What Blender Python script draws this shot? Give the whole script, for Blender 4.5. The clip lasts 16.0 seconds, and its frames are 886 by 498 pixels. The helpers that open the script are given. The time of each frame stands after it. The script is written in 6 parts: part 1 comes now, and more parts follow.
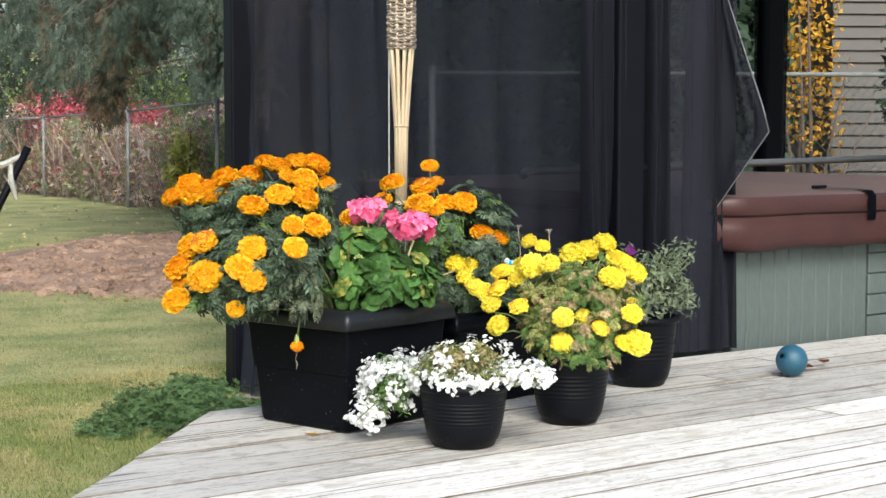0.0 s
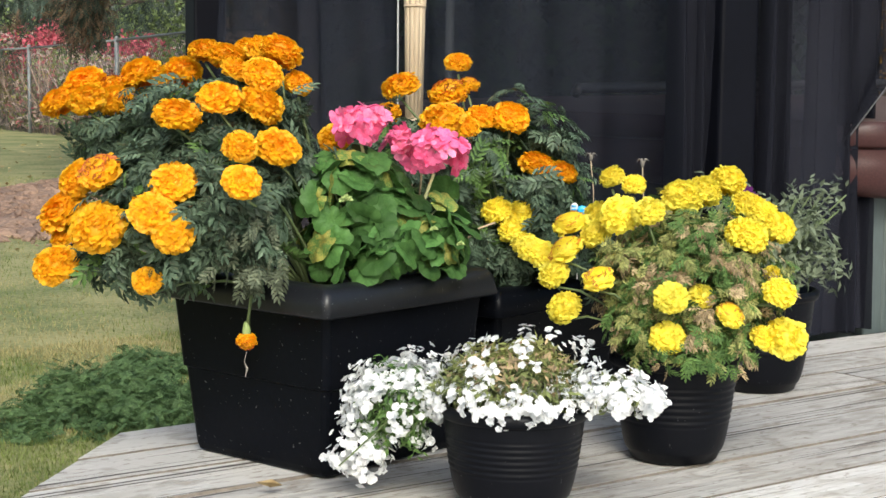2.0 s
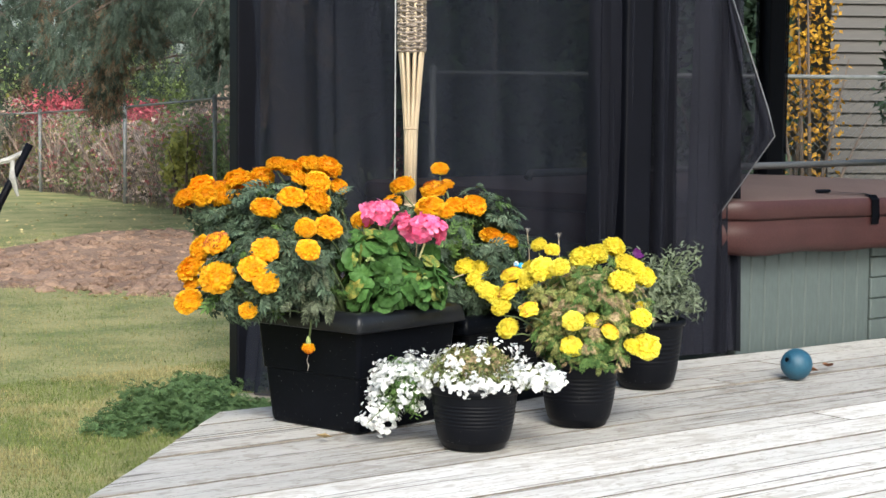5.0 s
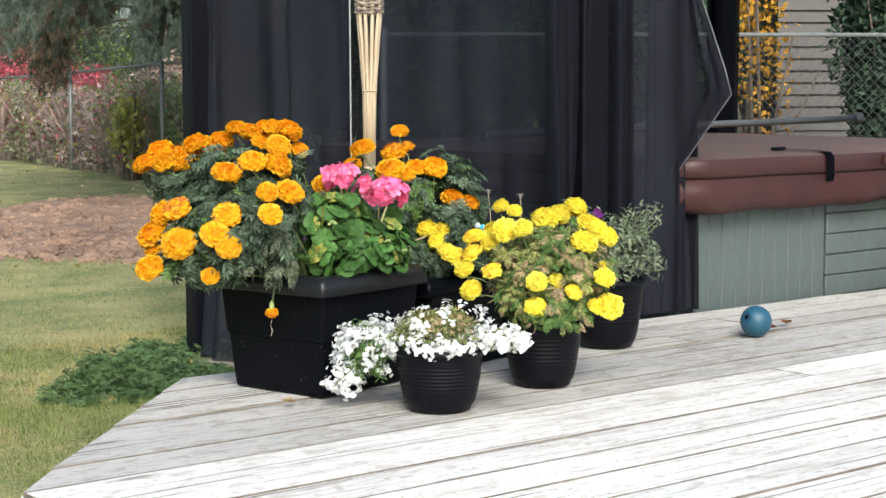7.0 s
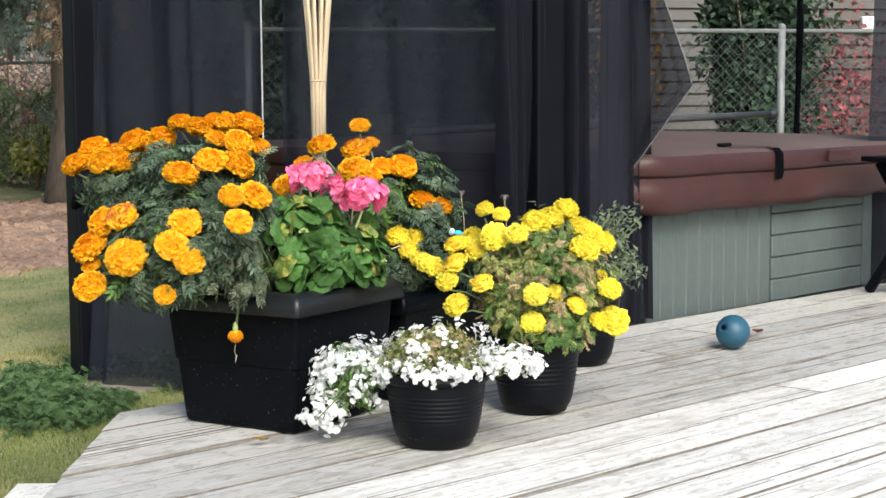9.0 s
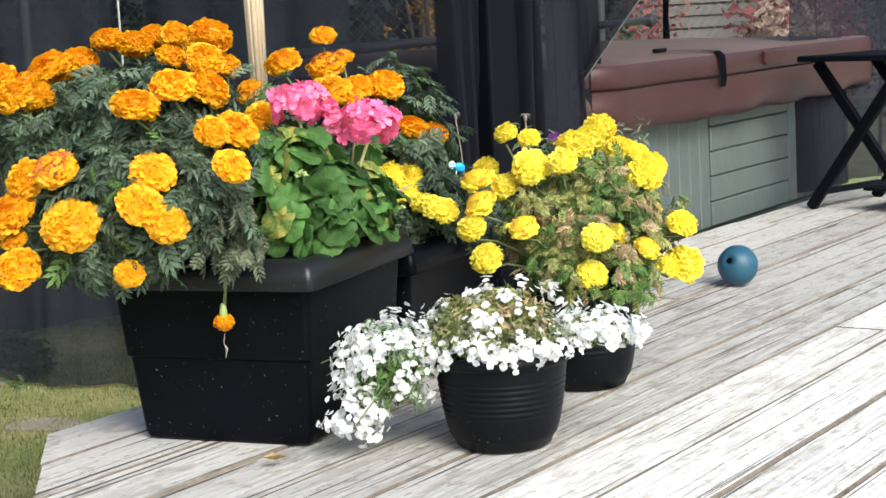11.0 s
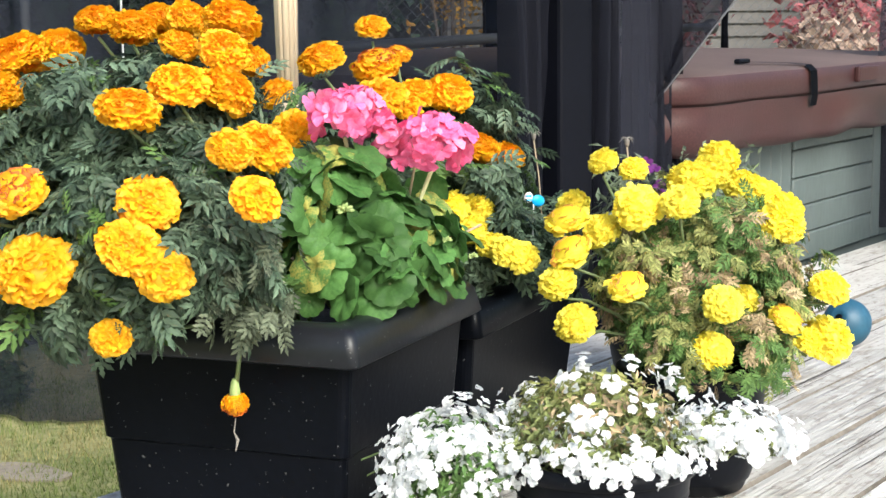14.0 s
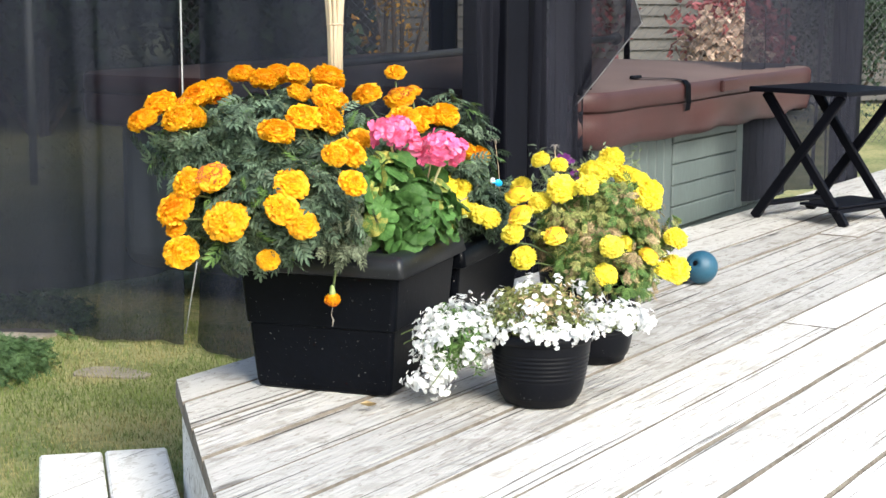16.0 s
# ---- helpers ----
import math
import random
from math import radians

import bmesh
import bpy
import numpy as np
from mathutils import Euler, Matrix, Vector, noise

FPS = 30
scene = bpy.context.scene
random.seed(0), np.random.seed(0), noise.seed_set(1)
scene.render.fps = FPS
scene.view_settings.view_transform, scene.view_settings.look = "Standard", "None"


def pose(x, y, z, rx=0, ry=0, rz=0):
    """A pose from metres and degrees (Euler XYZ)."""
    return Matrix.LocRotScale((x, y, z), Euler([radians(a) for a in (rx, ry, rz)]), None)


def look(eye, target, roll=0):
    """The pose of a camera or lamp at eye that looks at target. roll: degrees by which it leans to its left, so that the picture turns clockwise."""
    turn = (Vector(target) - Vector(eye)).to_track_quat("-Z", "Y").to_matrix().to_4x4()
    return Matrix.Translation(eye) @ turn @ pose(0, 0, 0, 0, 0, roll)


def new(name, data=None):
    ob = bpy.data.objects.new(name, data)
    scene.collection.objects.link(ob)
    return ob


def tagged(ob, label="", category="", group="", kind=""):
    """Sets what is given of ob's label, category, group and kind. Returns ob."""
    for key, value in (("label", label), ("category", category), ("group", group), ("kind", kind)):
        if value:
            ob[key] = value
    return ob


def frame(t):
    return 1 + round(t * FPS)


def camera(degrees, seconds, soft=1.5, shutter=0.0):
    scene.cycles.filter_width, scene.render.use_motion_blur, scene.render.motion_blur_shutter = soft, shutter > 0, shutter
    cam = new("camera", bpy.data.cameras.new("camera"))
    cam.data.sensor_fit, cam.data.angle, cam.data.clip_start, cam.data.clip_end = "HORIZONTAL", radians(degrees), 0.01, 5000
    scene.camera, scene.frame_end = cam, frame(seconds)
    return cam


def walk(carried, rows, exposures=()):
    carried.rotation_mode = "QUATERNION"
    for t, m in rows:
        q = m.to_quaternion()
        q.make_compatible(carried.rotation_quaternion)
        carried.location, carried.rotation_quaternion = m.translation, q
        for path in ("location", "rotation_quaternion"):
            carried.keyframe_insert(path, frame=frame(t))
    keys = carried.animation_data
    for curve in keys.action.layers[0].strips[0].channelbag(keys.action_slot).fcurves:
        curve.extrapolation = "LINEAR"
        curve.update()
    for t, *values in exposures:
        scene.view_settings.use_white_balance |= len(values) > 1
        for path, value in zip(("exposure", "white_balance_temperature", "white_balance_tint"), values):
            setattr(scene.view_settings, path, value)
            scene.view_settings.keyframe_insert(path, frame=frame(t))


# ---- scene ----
cam = camera(30.0, 16.0, soft=1.5)
walk(cam, [
    (0.0, look((-2.360, -3.131, 0.736), (-0.423, -0.851, 0.513), 0.14)),
    (0.5, look((-2.031, -2.677, 0.689), (-0.068, -0.418, 0.475), 0.46)),
    (1.0, look((-1.733, -2.316, 0.641), (0.217, -0.044, 0.455), 0.66)),
    (1.5, look((-1.532, -2.088, 0.622), (0.389, 0.202, 0.364), 0.52)),
    (2.0, look((-1.437, -1.980, 0.616), (0.481, 0.304, 0.293), 0.62)),
    (2.5, look((-1.460, -1.991, 0.616), (0.486, 0.276, 0.351), 0.71)),
    (3.0, look((-1.656, -2.231, 0.634), (0.280, 0.051, 0.414), 0.64)),
    (3.2, look((-1.735, -2.326, 0.639), (0.196, -0.041, 0.421), 0.54)),
    (5.3, look((-2.434, -3.163, 0.758), (-0.481, -0.898, 0.524), 0.48)),
    (5.5, look((-2.428, -3.168, 0.756), (-0.470, -0.908, 0.516), 0.34)),
    (6.0, look((-2.416, -3.142, 0.754), (-0.439, -0.900, 0.494), 0.14)),
    (6.5, look((-2.419, -3.129, 0.751), (-0.432, -0.899, 0.469), 0.24)),
    (7.0, look((-2.430, -3.086, 0.751), (-0.415, -0.883, 0.455), -0.08)),
    (7.5, look((-2.425, -2.998, 0.745), (-0.399, -0.804, 0.456), -0.04)),
    (8.0, look((-2.368, -2.850, 0.743), (-0.296, -0.706, 0.414), 0.06)),
    (8.5, look((-2.352, -2.648, 0.729), (-0.141, -0.636, 0.479), -0.96)),
    (9.0, look((-2.351, -2.447, 0.715), (-0.095, -0.491, 0.425), -0.23)),
    (9.5, look((-2.226, -2.242, 0.700), (-0.014, -0.256, 0.300), -1.04)),
    (9.7, look((-2.204, -2.158, 0.702), (0.060, -0.230, 0.306), -0.15)),
    (11.8, look((-1.874, -1.166, 0.624), (0.734, 0.231, 0.123), -4.08)),
    (12.0, look((-1.834, -1.112, 0.637), (0.763, 0.292, 0.105), -3.00)),
    (12.5, look((-1.675, -1.064, 0.637), (0.877, 0.463, 0.244), -0.64)),
    (13.0, look((-1.567, -1.073, 0.639), (0.922, 0.535, 0.170), 0.13)),
    (13.5, look((-1.544, -1.082, 0.643), (0.970, 0.496, 0.208), -0.68)),
    (14.0, look((-1.531, -1.084, 0.643), (1.002, 0.468, 0.226), -0.65)),
    (14.5, look((-1.528, -1.094, 0.640), (1.010, 0.450, 0.224), -0.99)),
    (15.0, look((-2.622, -1.556, 0.797), (-0.016, -0.134, 0.365), -1.25)),
    (15.5, look((-2.895, -1.677, 0.839), (-0.278, -0.272, 0.422), -0.64)),
    (16.0, look((-2.822, -1.650, 0.827), (-0.217, -0.240, 0.355), 0.28)),
], exposures=[(0.0, 0.82, 6300, 4), (1.0, 0.70, 6350, 4), (3.0, 0.63, 6350, 4), (5.5, 0.81, 6250, 4), (7.0, 0.82, 6250, 4), (9.5, 0.80, 6300, 4), (12.5, 1.1, 6200, 4), (14.5, 1.2, 6200, 4), (16.0, 1.2, 6300, 4)])

# ---- sky, sun, exposure ----
world = bpy.data.worlds.new("sky")
scene.world = world
world.use_nodes = True
_nt = world.node_tree
_sky = _nt.nodes.new("ShaderNodeTexSky")
_sky.sky_type = "NISHITA"
_sky.sun_disc = False
_sky.sun_elevation = radians(38)
_sky.sun_rotation = radians(213)
_sky.air_density = 1.0
_sky.dust_density = 4.0
_sky.ozone_density = 1.0
_nt.nodes["Background"].inputs["Strength"].default_value = 0.14
_nt.links.new(_sky.outputs[0], _nt.nodes["Background"].inputs["Color"])
sun_data = bpy.data.lights.new("sun", "SUN")
sun_data.energy = 1.75
sun_data.angle = radians(25)
sun_data.color = (1.0, 0.97, 0.93)
sun = new("sun", sun_data)
sun.matrix_world = look((-2.2, -3.4, 3.2), (0, 0, 0))


# ---- materials ----
def mat(name, base, alt=None, rough=0.6, scale=8.0, fine=60.0, bump=0.15, metal=0.0, detail=6.0,
        stretch=(1, 1, 1), per_object=0.0, per_island=0.0, trans=0.0, coat=0.0, spec=0.5, dirt=None, dirt_amount=0.0, lo=0.38, hi=0.66):
    m = bpy.data.materials.new(name)
    m.use_nodes = True
    nt = m.node_tree
    b = nt.nodes["Principled BSDF"]
    b.inputs["Roughness"].default_value = rough
    b.inputs["Metallic"].default_value = metal
    b.inputs["Specular IOR Level"].default_value = spec
    b.inputs["Coat Weight"].default_value = coat
    tc = nt.nodes.new("ShaderNodeTexCoord")
    mp = nt.nodes.new("ShaderNodeMapping")
    mp.inputs["Scale"].default_value = stretch
    nt.links.new(tc.outputs["Object"], mp.inputs["Vector"])
    n1 = nt.nodes.new("ShaderNodeTexNoise")
    n1.inputs["Scale"].default_value = scale
    n1.inputs["Detail"].default_value = detail
    n2 = nt.nodes.new("ShaderNodeTexNoise")
    n2.inputs["Scale"].default_value = fine
    n2.inputs["Detail"].default_value = 3
    for n in (n1, n2):
        nt.links.new(mp.outputs[0], n.inputs["Vector"])
    mixf = nt.nodes.new("ShaderNodeMath")
    mixf.operation = "MULTIPLY_ADD"
    mixf.inputs[1].default_value = 0.45
    nt.links.new(n2.outputs["Fac"], mixf.inputs[0])
    half = nt.nodes.new("ShaderNodeMath")
    half.operation = "MULTIPLY"
    half.inputs[1].default_value = 0.6
    nt.links.new(n1.outputs["Fac"], half.inputs[0])
    nt.links.new(half.outputs[0], mixf.inputs[2])
    ramp = nt.nodes.new("ShaderNodeValToRGB")
    alt = alt or tuple(c * 0.7 for c in base)
    ramp.color_ramp.elements[0].position = lo
    ramp.color_ramp.elements[0].color = (*alt, 1)
    ramp.color_ramp.elements[1].position = hi
    ramp.color_ramp.elements[1].color = (*base, 1)
    nt.links.new(mixf.outputs[0], ramp.inputs[0])
    out = ramp.outputs[0]
    if dirt:
        n3 = nt.nodes.new("ShaderNodeTexNoise")
        n3.inputs["Scale"].default_value = 150
        n3.inputs["Detail"].default_value = 8
        nt.links.new(tc.outputs["Object"], n3.inputs["Vector"])
        r3 = nt.nodes.new("ShaderNodeValToRGB")
        r3.color_ramp.elements[0].position = 0.72 - dirt_amount
        r3.color_ramp.elements[1].position = 0.76 - dirt_amount
        nt.links.new(n3.outputs["Fac"], r3.inputs[0])
        mx = nt.nodes.new("ShaderNodeMix")
        mx.data_type = "RGBA"
        mx.inputs["B"].default_value = (*dirt, 1)
        for i in mx.inputs:
            if i.name == "A" and i.type == "RGBA":
                nt.links.new(out, i)
            if i.name == "B" and i.type == "RGBA":
                i.default_value = (*dirt, 1)
        nt.links.new(r3.outputs[0], mx.inputs[0])
        out = [o for o in mx.outputs if o.type == "RGBA"][0]
    for amount, kind in ((per_object, "obj"), (per_island, "isl")):
        if amount:
            if kind == "obj":
                rnd = nt.nodes.new("ShaderNodeObjectInfo").outputs["Random"]
            else:
                rnd = nt.nodes.new("ShaderNodeNewGeometry").outputs["Random Per Island"]
            mr = nt.nodes.new("ShaderNodeMapRange")
            mr.inputs["To Min"].default_value = 1 - amount
            mr.inputs["To Max"].default_value = 1 + amount * 0.6
            nt.links.new(rnd, mr.inputs["Value"])
            hs = nt.nodes.new("ShaderNodeHueSaturation")
            nt.links.new(mr.outputs[0], hs.inputs["Value"])
            nt.links.new(out, hs.inputs["Color"])
            out = hs.outputs[0]
    nt.links.new(out, b.inputs["Base Color"])
    if bump:
        bp = nt.nodes.new("ShaderNodeBump")
        bp.inputs["Strength"].default_value = bump
        bp.inputs["Distance"].default_value = 0.01
        nt.links.new(mixf.outputs[0], bp.inputs["Height"])
        nt.links.new(bp.outputs[0], b.inputs["Normal"])
    if trans:
        tl = nt.nodes.new("ShaderNodeBsdfTranslucent")
        nt.links.new(out, tl.inputs["Color"])
        ms = nt.nodes.new("ShaderNodeMixShader")
        ms.inputs[0].default_value = trans
        nt.links.new(b.outputs[0], ms.inputs[1])
        nt.links.new(tl.outputs[0], ms.inputs[2])
        nt.links.new(ms.outputs[0], nt.nodes["Material Output"].inputs["Surface"])
    return m


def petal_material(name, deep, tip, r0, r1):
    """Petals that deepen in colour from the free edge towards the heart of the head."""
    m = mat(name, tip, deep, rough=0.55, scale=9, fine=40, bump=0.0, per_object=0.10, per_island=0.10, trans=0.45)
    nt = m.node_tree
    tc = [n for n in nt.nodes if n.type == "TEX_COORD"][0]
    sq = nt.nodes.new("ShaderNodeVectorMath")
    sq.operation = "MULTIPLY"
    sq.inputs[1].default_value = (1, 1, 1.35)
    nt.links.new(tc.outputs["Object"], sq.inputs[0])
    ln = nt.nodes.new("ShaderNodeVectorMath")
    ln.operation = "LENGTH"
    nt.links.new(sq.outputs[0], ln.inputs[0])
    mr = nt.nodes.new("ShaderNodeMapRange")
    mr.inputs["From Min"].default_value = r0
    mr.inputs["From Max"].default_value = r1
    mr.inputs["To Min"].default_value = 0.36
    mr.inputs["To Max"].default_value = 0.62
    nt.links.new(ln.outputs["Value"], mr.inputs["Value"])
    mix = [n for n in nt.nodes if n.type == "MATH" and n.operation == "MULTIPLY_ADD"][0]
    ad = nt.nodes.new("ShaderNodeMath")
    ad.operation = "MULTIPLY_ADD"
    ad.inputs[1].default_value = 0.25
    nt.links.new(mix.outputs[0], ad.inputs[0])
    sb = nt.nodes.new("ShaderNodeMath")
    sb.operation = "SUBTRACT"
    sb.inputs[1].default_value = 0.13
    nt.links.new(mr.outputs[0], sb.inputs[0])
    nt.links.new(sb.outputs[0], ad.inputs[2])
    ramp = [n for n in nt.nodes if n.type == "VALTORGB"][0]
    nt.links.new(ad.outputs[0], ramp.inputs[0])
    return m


def mesh_fabric(name, color, cover):
    """Fine woven netting: part of the light passes straight through."""
    m = mat(name, color, tuple(c * 0.8 for c in color), rough=0.85, scale=3, fine=40, bump=0.0, spec=0.08)
    nt = m.node_tree
    tr = nt.nodes.new("ShaderNodeBsdfTransparent")
    ms = nt.nodes.new("ShaderNodeMixShader")
    ms.inputs[0].default_value = cover
    nt.links.new(tr.outputs[0], ms.inputs[1])
    nt.links.new(nt.nodes["Principled BSDF"].outputs[0], ms.inputs[2])
    nt.links.new(ms.outputs[0], nt.nodes["Material Output"].inputs["Surface"])
    return m


def wood_material(name, light, stain, dark):
    """Bleached softwood: long grain, drying cracks, knots and grey stains, different on every board."""
    m = bpy.data.materials.new(name)
    m.use_nodes = True
    nt = m.node_tree
    N, K = nt.nodes, nt.links
    b = N["Principled BSDF"]
    b.inputs["Roughness"].default_value = 0.78
    b.inputs["Specular IOR Level"].default_value = 0.3
    tc = N.new("ShaderNodeTexCoord")
    oi = N.new("ShaderNodeObjectInfo")
    sc = N.new("ShaderNodeVectorMath")
    sc.operation = "SCALE"
    sc.inputs[0].default_value = (37.0, 11.0, 5.0)
    K.new(oi.outputs["Random"], sc.inputs["Scale"])
    ad = N.new("ShaderNodeVectorMath")
    K.new(tc.outputs["Object"], ad.inputs[0])
    K.new(sc.outputs[0], ad.inputs[1])

    def field(stretch, scale, detail, lo, hi, kind="ShaderNodeTexNoise"):
        mp = N.new("ShaderNodeMapping")
        mp.inputs["Scale"].default_value = stretch
        K.new(ad.outputs[0], mp.inputs["Vector"])
        n = N.new(kind)
        n.inputs["Scale"].default_value = scale
        K.new(mp.outputs[0], n.inputs["Vector"])
        if kind == "ShaderNodeTexNoise":
            n.inputs["Detail"].default_value = detail
            n.inputs["Distortion"].default_value = 0.6
            o = n.outputs["Fac"]
        else:
            o = n.outputs["Distance"]
        r = N.new("ShaderNodeMapRange")
        r.inputs["From Min"].default_value = lo
        r.inputs["From Max"].default_value = hi
        K.new(o, r.inputs["Value"])
        return r.outputs[0]

    def blend(a, col, fac, amount):
        mu = N.new("ShaderNodeMath")
        mu.operation = "MULTIPLY"
        mu.inputs[1].default_value = amount
        K.new(fac, mu.inputs[0])
        mx = N.new("ShaderNodeMix")
        mx.data_type = "RGBA"
        K.new(mu.outputs[0], mx.inputs[0])
        K.new(a, mx.inputs[6])
        mx.inputs[7].default_value = (*col, 1)
        return mx.outputs[2]

    def times(p, q):
        mu = N.new("ShaderNodeMath")
        mu.operation = "MULTIPLY"
        K.new(p, mu.inputs[0])
        K.new(q, mu.inputs[1])
        return mu.outputs[0]

    geo = N.new("ShaderNodeNewGeometry")
    wide = N.new("ShaderNodeTexNoise")
    wide.inputs["Scale"].default_value = 1.15
    wide.inputs["Detail"].default_value = 4
    K.new(geo.outputs["Position"], wide.inputs["Vector"])
    area = N.new("ShaderNodeMapRange")
    area.inputs["From Min"].default_value = 0.40
    area.inputs["From Max"].default_value = 0.62
    K.new(wide.outputs["Fac"], area.inputs["Value"])
    grain = field((1.6, 34, 34), 3.0, 8, 0.38, 0.68)
    strokes = field((2.4, 17, 17), 3.0, 9, 0.42, 0.62)
    stains = times(area.outputs[0], strokes)
    smudge = field((5.5, 9, 9), 2.6, 9, 0.56, 0.66)
    cracks = field((0.42, 46, 46), 2.2, 4, 0.635, 0.655)
    specks = field((12, 30, 30), 3.0, 8, 0.585, 0.64)
    knots = field((1.5, 6.5, 6.5), 1.25, 0, 0.12, 0.05, "ShaderNodeTexVoronoi")
    halo = field((1.2, 6.0, 6.0), 1.25, 0, 0.30, 0.08, "ShaderNodeTexVoronoi")
    base = N.new("ShaderNodeRGB")
    base.outputs[0].default_value = (*light, 1)
    c = blend(base.outputs[0], tuple(0.5 * (p + q) for p, q in zip(light, stain)), grain, 0.24)
    c = blend(c, stain, stains, 0.52)
    c = blend(c, stain, smudge, 0.5)
    c = blend(c, stain, times(halo, strokes), 0.6)
    c = blend(c, dark, cracks, 0.9)
    c = blend(c, stain, specks, 0.6)
    c = blend(c, dark, knots, 0.7)
    mr = N.new("ShaderNodeMapRange")
    mr.inputs["To Min"].default_value = 0.84
    mr.inputs["To Max"].default_value = 1.08
    K.new(oi.outputs["Random"], mr.inputs["Value"])
    hs = N.new("ShaderNodeHueSaturation")
    K.new(mr.outputs[0], hs.inputs["Value"])
    K.new(c, hs.inputs["Color"])
    K.new(hs.outputs[0], b.inputs["Base Color"])
    su = N.new("ShaderNodeMath")
    su.operation = "SUBTRACT"
    K.new(grain, su.inputs[0])
    K.new(cracks, su.inputs[1])
    bp = N.new("ShaderNodeBump")
    bp.inputs["Strength"].default_value = 0.5
    bp.inputs["Distance"].default_value = 0.004
    K.new(su.outputs[0], bp.inputs["Height"])
    K.new(bp.outputs[0], b.inputs["Normal"])
    return m


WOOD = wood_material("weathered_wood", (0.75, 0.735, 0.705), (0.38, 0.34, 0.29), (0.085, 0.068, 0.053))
# same wood darkened: the dimmer light at the deck's back is in its colour
WOOD_SHADED = wood_material("shaded_wood", (0.51, 0.497, 0.473), (0.225, 0.195, 0.16), (0.05, 0.04, 0.032))
BLACK_PLASTIC = mat("black_plastic", (0.0035, 0.0042, 0.0065), (0.0025, 0.003, 0.0045), spec=0.06, rough=0.34, scale=6, fine=90, bump=0.05, dirt=(0.11, 0.11, 0.11), dirt_amount=0.032)
POT_PLASTIC = mat("black_pot_plastic", (0.0045, 0.005, 0.0075), (0.0035, 0.004, 0.006), spec=0.12, rough=0.4, scale=6, fine=120, bump=0.05, dirt=(0.12, 0.12, 0.12), dirt_amount=0.02)
SOIL_MIX = mat("potting_soil", (0.05, 0.035, 0.025), (0.02, 0.014, 0.01), rough=0.95, scale=30, fine=160, bump=0.8)
NET = mesh_fabric("black_netting", (0.019, 0.0215, 0.032), 0.69)
NET_FOLDED = mesh_fabric("black_netting_folded", (0.019, 0.020, 0.029), 0.84)
NET_DENSE = mesh_fabric("black_netting_gathered", (0.009, 0.0097, 0.015), 0.95)
METAL_BLACK = mat("black_metal", (0.0045, 0.005, 0.0085), (0.003, 0.0033, 0.0055), spec=0.08, rough=0.5, scale=5, fine=70, bump=0.04)
GALV = mat("galvanised_steel", (0.24, 0.25, 0.252), (0.15, 0.158, 0.16), rough=0.6, metal=0.25, scale=20, fine=150, bump=0.05)
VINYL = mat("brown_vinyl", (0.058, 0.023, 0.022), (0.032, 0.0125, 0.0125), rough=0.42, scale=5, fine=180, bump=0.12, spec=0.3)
# cover top: a paler, greyer brown than the skirt and edge
VINYL_TOP = mat("brown_vinyl_paler", (0.125, 0.086, 0.076), (0.09, 0.06, 0.053), rough=0.62, scale=3, fine=140, bump=0.12, spec=0.35)
PANEL = mat("grey_green_panel", (0.096, 0.120, 0.117), (0.072, 0.091, 0.088), rough=0.55, scale=4, fine=70, bump=0.08, stretch=(1, 1, 0.3))
BAMBOO = mat("bamboo", (0.56, 0.455, 0.32), (0.38, 0.28, 0.18), rough=0.5, scale=10, fine=80, bump=0.15, stretch=(1, 1, 0.15))
WICKER = mat("grey_wicker", (0.33, 0.275, 0.23), (0.17, 0.135, 0.11), rough=0.75, scale=25, fine=90, bump=0.3, per_object=0.35)
BLUE = mat("blue_ball_plastic", (0.018, 0.085, 0.14), (0.012, 0.06, 0.105), rough=0.5, scale=12, fine=120, bump=0.1)
LEAF_MARIGOLD = mat("marigold_leaf", (0.135, 0.19, 0.12), (0.038, 0.064, 0.04), rough=0.5, scale=14, fine=120, bump=0.1, per_island=0.6, trans=0.22, spec=0.25)
LEAF_DRY = mat("drying_leaf", (0.165, 0.19, 0.125), (0.08, 0.095, 0.06), rough=0.7, scale=14, fine=120, bump=0.1, per_island=0.5, trans=0.2, spec=0.2)
SEED_GREY = mat("grey_seed_head", (0.30, 0.27, 0.23), (0.15, 0.13, 0.115), rough=0.8, scale=40, fine=200, bump=0.2)
LEAF_GERANIUM = mat("geranium_leaf", (0.088, 0.185, 0.050), (0.044, 0.108, 0.028), rough=0.5, scale=2, fine=14, bump=0.12, per_object=0.65, trans=0.2, spec=0.16, lo=0.36, hi=0.68)
LEAF_GERANIUM_EDGED = mat("geranium_leaf_yellowed", (0.36, 0.34, 0.08), (0.10, 0.20, 0.05), rough=0.6, scale=2.2, fine=20, bump=0.12, per_object=0.3, trans=0.25, lo=0.46, hi=0.6, spec=0.2)
LEAF_OLIVE = mat("olive_leaf", (0.24, 0.27, 0.10), (0.13, 0.16, 0.06), rough=0.65, scale=14, fine=90, bump=0.1, per_island=0.5, trans=0.25, spec=0.2)
STEM_PALE = mat("pale_green_stem", (0.30, 0.30, 0.14), (0.20, 0.22, 0.09), rough=0.6, scale=20, fine=100, bump=0.05)
STEM_TAN = mat("tan_dry_stem", (0.46, 0.36, 0.24), (0.32, 0.24, 0.15), rough=0.7, scale=20, fine=100, bump=0.1)
BUD = mat("pale_green_bud", (0.34, 0.42, 0.16), (0.24, 0.32, 0.10), rough=0.55, scale=20, fine=100, bump=0.05)
